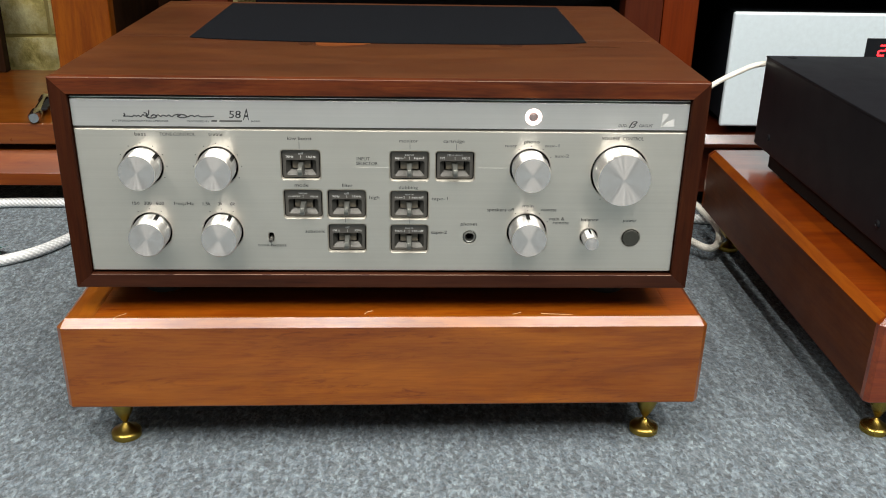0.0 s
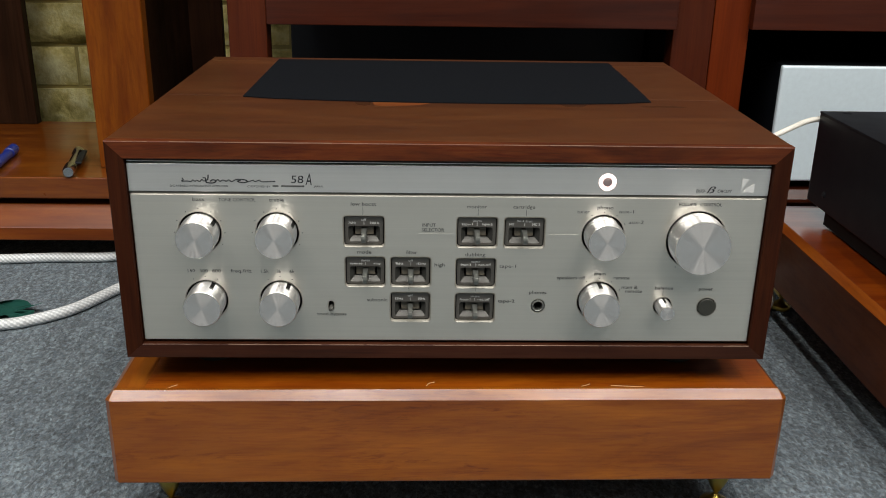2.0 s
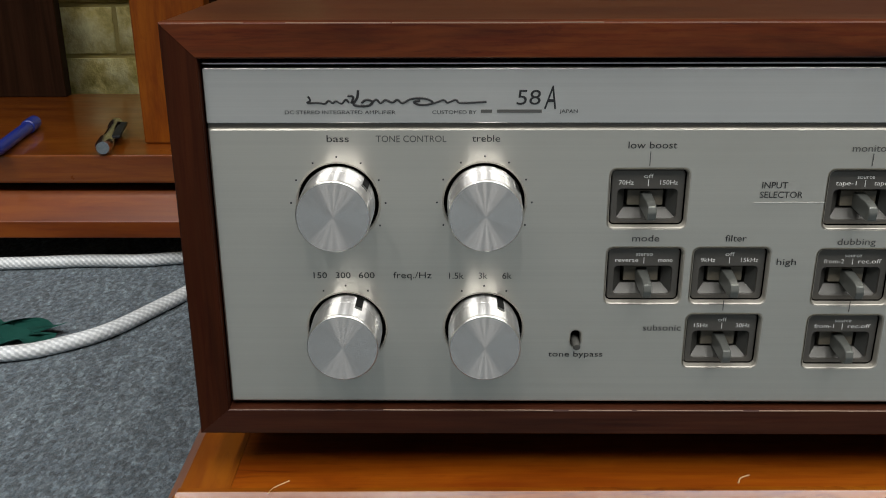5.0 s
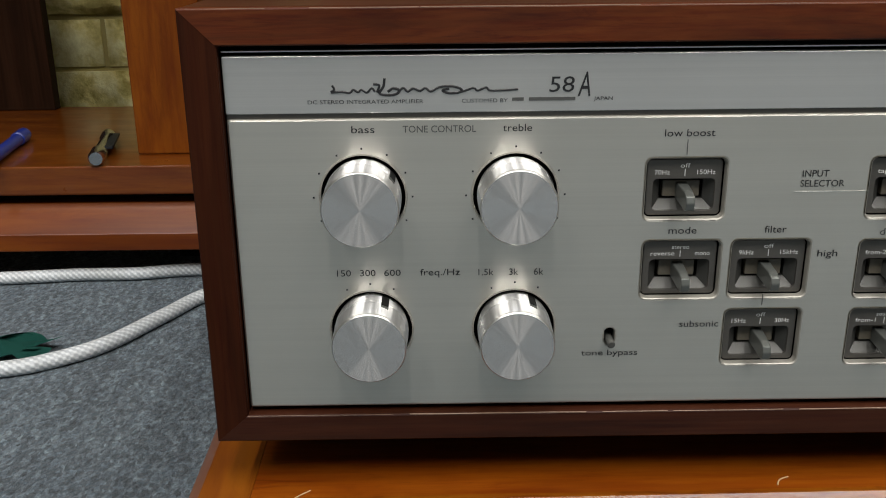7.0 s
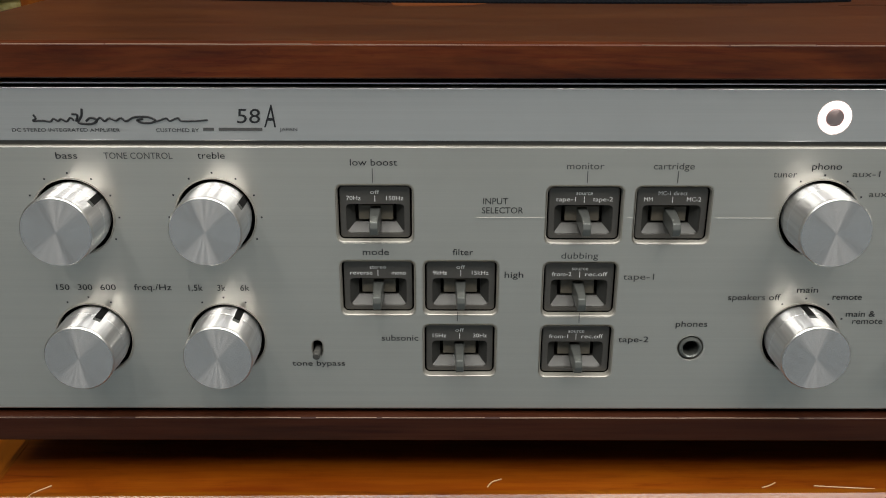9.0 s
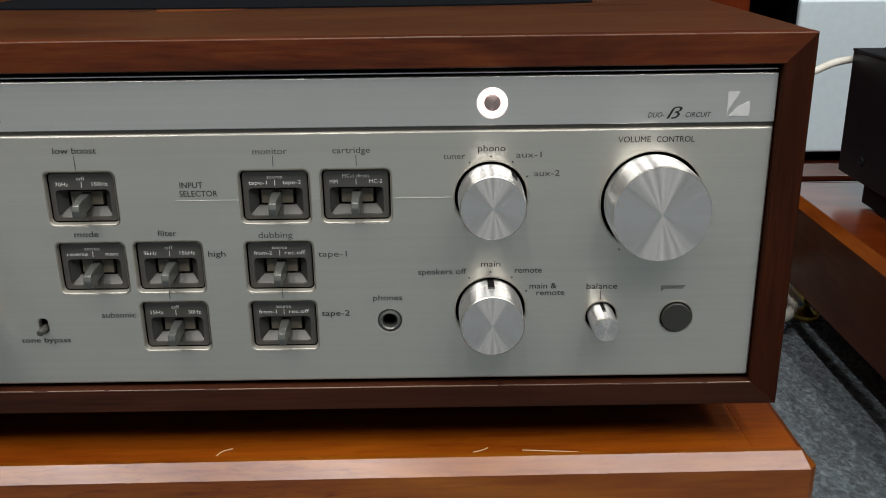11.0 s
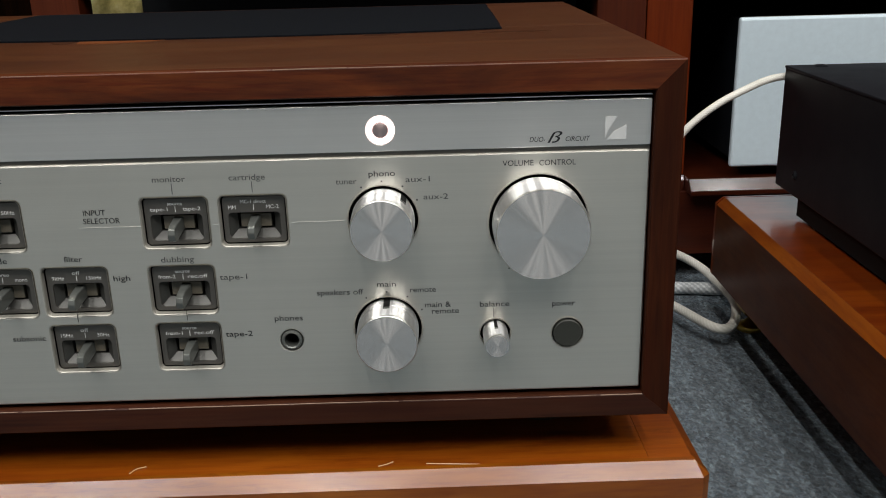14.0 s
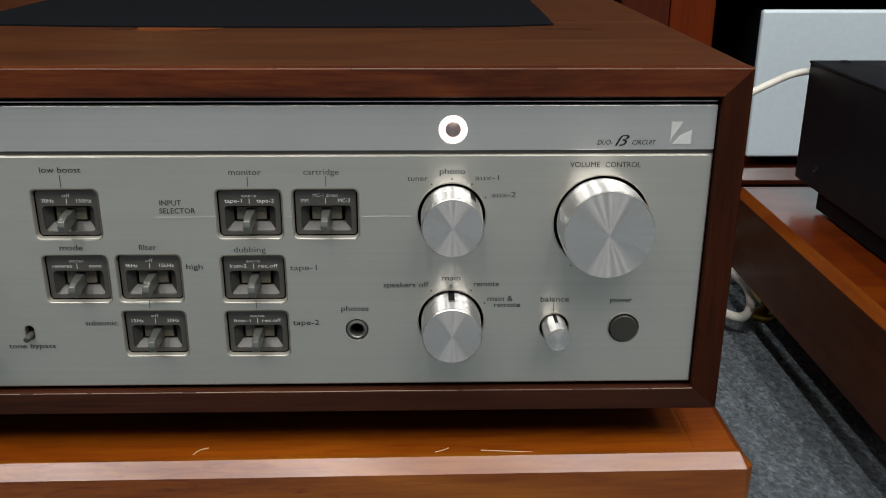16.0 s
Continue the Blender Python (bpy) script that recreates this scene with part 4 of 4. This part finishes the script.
def isolation_platform(at, turn, w, d, label, along_x, along_y, top_mat, rail=0.026, fr=0.0085, edging=None):
    """A thick board with chamfered upper edges: rails round a centre field."""
    plat = thing("isolation_platform", at, label, "platform", "wooden platforms", turn)
    h, c, hw = PT - PB, 0.0065, w / 2
    part("front_rail", front_rail_block(hw, fr, h, c), along_x, plat, "cherry front rail with a pale glossy chamfer")
    back = front_rail_block(hw, fr, h, c)
    bmesh.ops.rotate(back, verts=back.verts[:], cent=(0, d / 2, 0), matrix=Matrix.Rotation(math.pi, 3, "Z"))
    part("back_rail", back, along_x, plat)
    for s in (-1, 1):
        top = h - 0.0003
        low = [(s * hw, 0.0016), (s * (hw - 0.0016), 0), (s * (hw - rail), 0), (s * (hw - rail), top - c), (s * hw, top - c)]
        crest = [(s * hw, top - c), (s * (hw - rail), top - c), (s * (hw - rail), top), (s * (hw - c), top)]
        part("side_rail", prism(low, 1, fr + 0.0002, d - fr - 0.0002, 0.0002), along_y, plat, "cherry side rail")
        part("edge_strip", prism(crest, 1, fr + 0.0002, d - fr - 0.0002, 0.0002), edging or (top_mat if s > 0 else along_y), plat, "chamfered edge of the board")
    part("centre_field", box((-hw + rail + 0.0001, fr + 0.0001, 0.001), (hw - rail - 0.0001, d - fr - 0.0001, h - 0.0003), 0.00012), top_mat, plat)
    for sx in (-1, 1):
        for y in (0.030, d - 0.030):
            spike_foot(plat, sx * (hw - 0.031), y)
    return plat


# ---- other equipment ----
def screw(parent, at, axis):
    k = 1.7 if axis == "z" else 1.2
    bm = lathe([(0, -0.0006), (0.0012 * k, -0.0006), (0.0014 * k, -0.0013), (0.0024 * k, -0.0012), (0.0033 * k, -0.0002), (0.0033 * k, 0.0006)], 24, "y")
    if axis == "x":
        bmesh.ops.rotate(bm, verts=bm.verts[:], cent=(0, 0, 0), matrix=Matrix.Rotation(radians(-90), 3, "Z"))
    if axis == "z":
        bmesh.ops.rotate(bm, verts=bm.verts[:], cent=(0, 0, 0), matrix=Matrix.Rotation(radians(-90), 3, "X"))
    sc = part("screw", bm, black_metal, parent, "small black screw", at)


def black_amplifier():
    am = thing("power_amplifier", (0.626, 0.201, PT), "low black steel power amplifier on the second wooden platform", "amplifier")
    w, d0, d1, z0, z1 = 0.21, -0.185, 0.196, 0.0185, 0.1185
    part("body", box((-w, d0, z0), (w, d1, z1 - 0.002), 0.001), black_metal, am, "black steel body")
    part("top_cover", box((-w - 0.0005, d0 - 0.001, z1 - 0.0022), (w + 0.0005, d1 + 0.0005, z1), 0.0008), black_metal, am, "black steel top cover")
    part("base_plate", box((-w + 0.004, d0 + 0.02, 0.0025), (w - 0.004, d1 - 0.042, z0)), black_matt, am)
    for sx in (-1, 1):
        for y in (d0 + 0.05, d1 - 0.085):
            part("foot", lathe([(0, 0), (0.016, 0), (0.018, 0.003), (0.018, 0.008), (0, 0.008)], 28, "z"), rubber, am, "", (sx * 0.16, y, 0))
    for y in (0.155, -0.105):
        screw(am, (-w - 0.0003, y, 0.0355), "x")
    for sx in (-1, 1):
        for y in (0.186, -0.15):
            screw(am, (sx * (w - 0.025), y, z1), "z")


def silver_component():
    s = thing("disc_player", (0.6588, 0.527, 0.1093), "pale silver hi-fi component with a red digit display", "hi-fi component")
    hw, z0, z1 = 0.24, 0.0105, 0.1555
    part("case", box((-hw + 0.012, 0.008, z0), (hw - 0.012, 0.33, z1 - 0.004), 0.001), black_metal, s, "black steel case")
    part("fascia", box((-hw, 0, z0), (hw, 0.008, z1), 0.0028, 3), silver_sheet, s, "pale silver aluminium fascia")
    part("display_window", box((-0.068, -0.0012, 0.0995), (0.06, 0.001, 0.1255), 0.0005), black_metal, s, "black display window")
    for sx in (-1, 1):
        part("foot", lathe([(0, 0), (0.02, 0), (0.02, 0.011), (0, 0.011)], 24, "z"), rubber, s, "", (sx * 0.2, 0.05, 0))
    seg = {"a": ((-0.004, 0.0125), (0.004, 0.0145)), "b": ((0.0035, 0.0075), (0.0055, 0.0135)), "g": ((-0.004, 0.0062), (0.004, 0.0082)), "e": ((-0.0055, 0.001), (-0.0035, 0.0070)), "d": ((-0.004, 0), (0.004, 0.002))}
    for key in "abged":
        (x0, a0), (x1, a1) = seg[key]
        bm = box((x0, -0.0018, a0), (x1, -0.0013, a1), 0.0002)
        for v in bm.verts:
            v.co.x += v.co.z * 0.12
        part("digit_segment", bm, red_glow, s, "glowing red display segment", (-0.0475, 0, 0.1032))


# ---- furniture behind ----
def low_cabinet():
    """Red mahogany cabinet with open bays behind the amplifier."""
    c = thing("hifi_cabinet", (0.42, 0.53, 0), "dark red mahogany cabinet with open bays", "cabinet")
    x0 = -0.42
    part("left_stile", box((x0 - 0.247, 0, 0.05), (x0 - 0.202, 0.035, 0.62), 0.001), mahogany_z, c, "dark red upright")
    part("middle_stile", box((x0 + 0.286, 0.016, 0.1095), (x0 + 0.3335, 0.05, 0.62), 0.001), mahogany_z, c, "dark red upright")
    part("right_stile", box((x0 + 0.3345, 0.016, 0.1095), (x0 + 0.3785, 0.05, 0.62), 0.001), red_z, c, "orange-red upright beside the seam")
    part("far_stile", box((x0 + 0.98, 0, 0.05), (x0 + 1.03, 0.035, 0.62), 0.001), mahogany_z, c)
    part("left_rail", box((x0 - 0.202, 0.001, 0.305), (x0 + 0.286, 0.03, 0.40), 0.001), mahogany_x, c, "dark red cross rail")
    part("right_rail", box((x0 + 0.377, 0.001, 0.306), (x0 + 0.98, 0.03, 0.40), 0.001), mahogany_x, c, "red cross rail")
    part("top_board", box((x0 - 0.27, -0.01, 0.62), (x0 + 1.04, 0.45, 0.645), 0.002), mahogany_x, c)
    part("upper_shelf", box((x0 - 0.20, 0.03, 0.36), (x0 + 0.98, 0.44, 0.38)), mahogany_x, c)
    part("bottom_shelf", prism([(-0.012, 0.0940), (-0.012, 0.0985), (-0.002, 0.1090), (0.44, 0.1090), (0.44, 0.0940)], 0, x0 + 0.3792, x0 + 1.03, 0.0006), mahogany_gloss, c, "polished shelf with a bright front chamfer")
    part("recessed_shelf", prism([(0.012, 0.0940), (0.012, 0.1035), (0.015, 0.1088), (0.44, 0.1088), (0.44, 0.0940)], 0, x0 - 0.262, x0 + 0.3788, 0.0006), mahogany_gloss, c, "polished shelf set back beside the upright")
    part("plinth_rail", box((x0 - 0.20, 0.004, 0.028), (x0 + 0.98, 0.03, 0.0938)), mahogany_x, c, "dark red plinth rail")
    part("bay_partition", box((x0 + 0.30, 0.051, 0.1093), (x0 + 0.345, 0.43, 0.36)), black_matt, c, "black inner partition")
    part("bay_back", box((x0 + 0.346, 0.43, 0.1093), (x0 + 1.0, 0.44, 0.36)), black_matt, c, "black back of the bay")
    part("end_panel", box((x0 + 1.0, 0.036, 0.05), (x0 + 1.03, 0.44, 0.62)), mahogany_z, c)
    for x in (x0 - 0.23, x0 + 0.31, x0 + 1.0):
        part("leg", box((x - 0.02, 0.005, 0), (x + 0.02, 0.04, 0.05), 0.001), black_matt, c)
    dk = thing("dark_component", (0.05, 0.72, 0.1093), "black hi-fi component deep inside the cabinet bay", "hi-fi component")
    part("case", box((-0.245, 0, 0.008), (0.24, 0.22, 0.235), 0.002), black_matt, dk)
    part("front_plate", box((-0.248, -0.008, 0.006), (0.243, -0.0003, 0.24), 0.002), black_metal, dk, "black front plate")
    for sx in (-1, 1):
        part("foot", box((sx * 0.2 - 0.02, 0.02, 0), (sx * 0.2 + 0.02, 0.06, 0.008)), rubber, dk)


def left_rack():
    r = thing("wooden_rack", (-0.75, 0.535, 0), "orange cherry-wood equipment rack with an open bay", "rack")
    x0, x1 = -0.75, 0.42
    part("shelf", box((x0, 0.0, 0.0860), (x1, 0.313, 0.1138), 0.0022, 3), rack_cherry, r, "polished cherry shelf")
    part("post", box((0.750 - 0.433, 0.046, 0.1140), (0.750 - 0.362, 0.068, 1.0), 0.0015), cherry_z, r, "upright cherry post")
    part("side_panel", box((0.750 - 0.405, 0.069, 0.1140), (0.750 - 0.368, 0.309, 1.0)), shaded_brown_z, r, "side panel with its shade in a dark brown")
    part("back_panel", box((x0, 0.290, 0.1140), (0.75 - 0.607, 0.308, 1.0), 0.001), shaded_brown_z, r, "back panel with its shade in a dark brown")
    # added board: its dark colour stands for shade on the bricks behind
    part("rear_board", box((0.75 - 0.40, 0.314, 0.09), (0.75 - 0.320, 0.330, 1.0), 0.001), shaded_brown_z, r, "added dark board in place of shaded bricks")
    part("top_shelf", box((x0, 0.0, 1.0), (x1, 0.36, 1.03), 0.001), cherry_x, r)
    part("kick_board", prism([(-0.015, 0.0360), (-0.015, 0.0522), (0.005, 0.0708), (0.010, 0.0760), (0.30, 0.0760), (0.30, 0.0360)], 0, x0, x1, 0.0008), kick_cherry, r, "low cherry board with a broad pink-lit chamfer")
    part("spacer", box((x0, 0.03, 0.0762), (x1, 0.28, 0.0858)), black_matt, r, "black gap between the boards")
    for x in (x0 + 0.05, x1 - 0.05):
        part("leg", box((x - 0.03, 0.07, 0), (x + 0.03, 0.28, 0.0360)), black_matt, r)


def small_things():
    # chrome clip on the shelf
    cl = thing("cable_clip", (-0.468, 0.586, 0.1138), "chromed metal clip lying on the cherry shelf", "clip")
    bm = lathe([(0, -0.055), (0.006, -0.055), (0.0075, -0.052), (0.0075, -0.030), (0.0055, -0.028), (0.0055, 0.03), (0.007, 0.032), (0.007, 0.05), (0, 0.052)], 24)
    bmesh.ops.rotate(bm, verts=bm.verts[:], cent=(0, 0, 0), matrix=Matrix.Rotation(radians(12), 3, "Z"))
    part("barrel", bm, steel, cl, "", (0, 0, 0.0076))
    bm = box((-0.004, -0.02, -0.001), (0.004, 0.045, 0.002), 0.0008)
    bmesh.ops.rotate(bm, verts=bm.verts[:], cent=(0, 0, 0), matrix=Matrix.Rotation(radians(12), 3, "Z"))
    part("dark_sleeve", bm, black_metal, cl, "black clip sleeve", (0.008, 0.0, 0.0095))
    pen = thing("blue_marker", (-0.562, 0.588, 0.1138), "blue plastic marker pen lying on the shelf", "pen")
    bm = lathe([(0, -0.075), (0.004, -0.074), (0.006, -0.06), (0.006, 0.035), (0.0072, 0.036), (0.0072, 0.06), (0, 0.062)], 20)
    bmesh.ops.rotate(bm, verts=bm.verts[:], cent=(0, 0, 0), matrix=Matrix.Rotation(radians(8), 3, "Z"))
    part("barrel", bm, blue_plastic, pen, "", (0, 0, 0.0073))
    # green cloth by the cable
    bm = bmesh.new()
    nx, ny = 20, 10
    grid = [[bm.verts.new((-0.57 + 0.115 * i / nx + 0.012 * math.sin(j), 0.352 + 0.040 * j / ny + 0.006 * math.sin(i * 0.9), 0.003 + 0.016 * abs(noise.noise((i * 0.21, j * 0.25, 0.3))) + 0.010 * math.sin(math.pi * j / ny) * (1 - i / nx * 0.6))) for j in range(ny + 1)] for i in range(nx + 1)]
    for i in range(nx):
        for j in range(ny):
            bm.faces.new((grid[i][j], grid[i + 1][j], grid[i + 1][j + 1], grid[i][j + 1]))
    bmesh.ops.solidify(bm, geom=bm.faces[:], thickness=0.0025)
    bmesh.ops.recalc_face_normals(bm, faces=bm.faces[:])
    single("felt_cloth", soft_faces(bm), felt_green, (0, 0, 0), "crumpled dark green felt cloth on the carpet", "cloth")


def cables():
    far = [(-0.95, 0.50, 0.0066), (-0.70, 0.520, 0.0066), (-0.556, 0.529, 0.0066), (-0.489, 0.536, 0.0066), (-0.435, 0.537, 0.0066), (-0.366, 0.547, 0.0066), (-0.22, 0.535, 0.0066), (0.05, 0.52, 0.0066), (0.25, 0.50, 0.0066), (0.364, 0.492, 0.0066), (0.43, 0.484, 0.0066), (0.6, 0.48, 0.0066)]
    single("braided_cable", hose(far, 0.0062, 40, 18), braid, (0, 0, 0), "thick silver-white braided speaker cable along the rack", "cable", group="speaker cables")
    near = [(-0.75, 0.305, 0.0066), (-0.60, 0.308, 0.0066), (-0.480, 0.331, 0.0066), (-0.443, 0.346, 0.0066), (-0.4095, 0.376, 0.0066), (-0.379, 0.432, 0.0066), (-0.349, 0.483, 0.0066), (-0.28, 0.505, 0.012), (-0.20, 0.485, 0.03), (-0.15, 0.42, 0.10), (-0.14, 0.352, 0.17)]
    single("braided_cable", hose(near, 0.0063, 40, 18), braid, (0, 0, 0), "thick silver-white braided speaker cable on the carpet", "cable", group="speaker cables")
    up = thing("signal_cable", (0.32, 0.38, 0.15), "cream signal cable arching between the amplifiers", "cable", "signal cables")
    part("jacket", hose([(-0.06, -0.03, -0.002), (-0.012, -0.002, -0.004), (-0.002, 0, 0.009), (0.000, 0, 0.020), (0.012, 0, 0.039), (0.034, 0, 0.0575), (0.062, 0.006, 0.0705), (0.090, 0.018, 0.077), (0.13, 0.03, 0.076), (0.15, 0.035, 0.06)], 0.0030, 14, 14), white_cable, up)
    part("plug", lathe([(0, -0.006), (0.0046, -0.006), (0.0052, -0.004), (0.0052, 0.003), (0.0044, 0.005), (0, 0.005)], 24, "z"), brass, up, "gold-plated plug", (-0.001, 0, 0.007))
    lp = thing("looped_cable", (0.36, 0.42, 0), "cream interconnect cable looped over the carpet", "cable", "signal cables")
    loop = [(-0.12, 0.085, 0.085), (-0.055, 0.098, 0.058), (-0.015, 0.100, 0.042), (0.007, 0.100, 0.0335), (0.0265, 0.095, 0.024), (0.035, 0.062, 0.021), (0.038, 0.002, 0.019), (0.022, -0.046, 0.018), (0.004, -0.054, 0.018), (-0.018, -0.004, 0.018), (-0.05, 0.06, 0.02), (-0.12, 0.08, 0.07)]
    part("jacket", hose(loop, 0.0043, 16, 14), white_cable, lp)
    part("plug", lathe([(0, -0.006), (0.0042, -0.006), (0.0048, -0.004), (0.0048, 0.004), (0.003, 0.006), (0, 0.006)], 24), brass, lp, "gold-plated plug", (-0.038, -0.04, 0.066))
    bm = lathe([(0, -0.014), (0.0045, -0.014), (0.005, -0.012), (0.005, 0.010), (0.003, 0.014), (0, 0.014)], 24)
    part("plug", bm, brass, lp, "gold-plated plug", (0.031, -0.045, 0.034))


def scratches(plat):
    """Pale scratches in the lacquer near the front edge of the platform."""
    h = PT - PB
    for line in ([(-0.201, 0.002), (-0.199, 0.006), (-0.194, 0.0105)], [(-0.017, 0.008), (-0.015, 0.0115), (-0.011, 0.0135)], [(0.0945, 0.0068), (0.098, 0.0082), (0.101, 0.0102)], [(0.116, 0.0078), (0.128, 0.0066), (0.140, 0.0055)]):
        line = [(x, y + 0.003, h - 0.0002) for x, y in line]
        part("scratch", hose(line, 0.00032, 4, 5), bare_wood, plat, "pale scratch in the lacquer")


amp = integrated_amplifier()
plat = isolation_platform((0.0018, -0.0135, PB), 0.6, 0.4845, 0.40, "thick golden cherry-wood platform with chamfered edge on brass spikes", cherry_x, cherry_y, cherry_top)
isolation_platform((0.619, -0.013, PB), 0.0, 0.486, 0.445, "red-stained cherry-wood platform with brass spikes under a black amplifier", red_cherry_x, shaded_cherry_y, red_cherry_x, 0.0068, 0.0082, lit_cherry_edge)
scratches(plat)
black_amplifier()
silver_component()
low_cabinet()
left_rack()
small_things()
cables()


# ---- brick wall, last ----
def brick_wall():
    y, course, long, joint = 1.0, 0.0715, 0.24, 0.007
    wall = single("wall_north", box((-3.3, y + 0.03, 0), (3.3, y + 0.30, CEIL)), plaster, (0, 0, 0), "cream rough-faced brick wall", kind="structure")
    bed = part("mortar_bed", box((-1.3, y + 0.005, 0), (0.15, y + 0.0298, 0.93)), mortar, wall, "recessed sandy mortar")
    shapes = []
    for k in range(5):
        bm = box((0, 0, 0), (long - joint, 0.03, course - joint))
        bmesh.ops.subdivide_edges(bm, edges=bm.edges[:], cuts=3, use_grid_fill=True)
        for v in bm.verts:
            if v.co.y < 0.02:
                q = Vector((v.co.x * 14 + 7 * k, v.co.y * 14, v.co.z * 22))
                edge = min(v.co.x, long - joint - v.co.x, v.co.z, course - joint - v.co.z) < 1e-5
                v.co += Vector((noise.noise(q) * 0.003, 0.003 if edge else (noise.noise(q * 1.7 + Vector((9, 3, 1))) - 0.25) * 0.018, noise.noise(q + Vector((2, 8, 5))) * 0.002))
        shapes.append(mesh_of(soft_faces(bm), "brick", brick_mat, 60))
    rnd = random.Random(4)
    for row in range(13):
        z = row * course - 0.0045
        x = -1.3 - (0.118 if row % 2 else 0.0) - 0.015
        while x < 0.14:
            b = part("brick", rnd.choice(shapes), brick_mat, wall, "", (x, y - rnd.random() * 0.004, z + joint / 2))
            x += long


brick_wall()
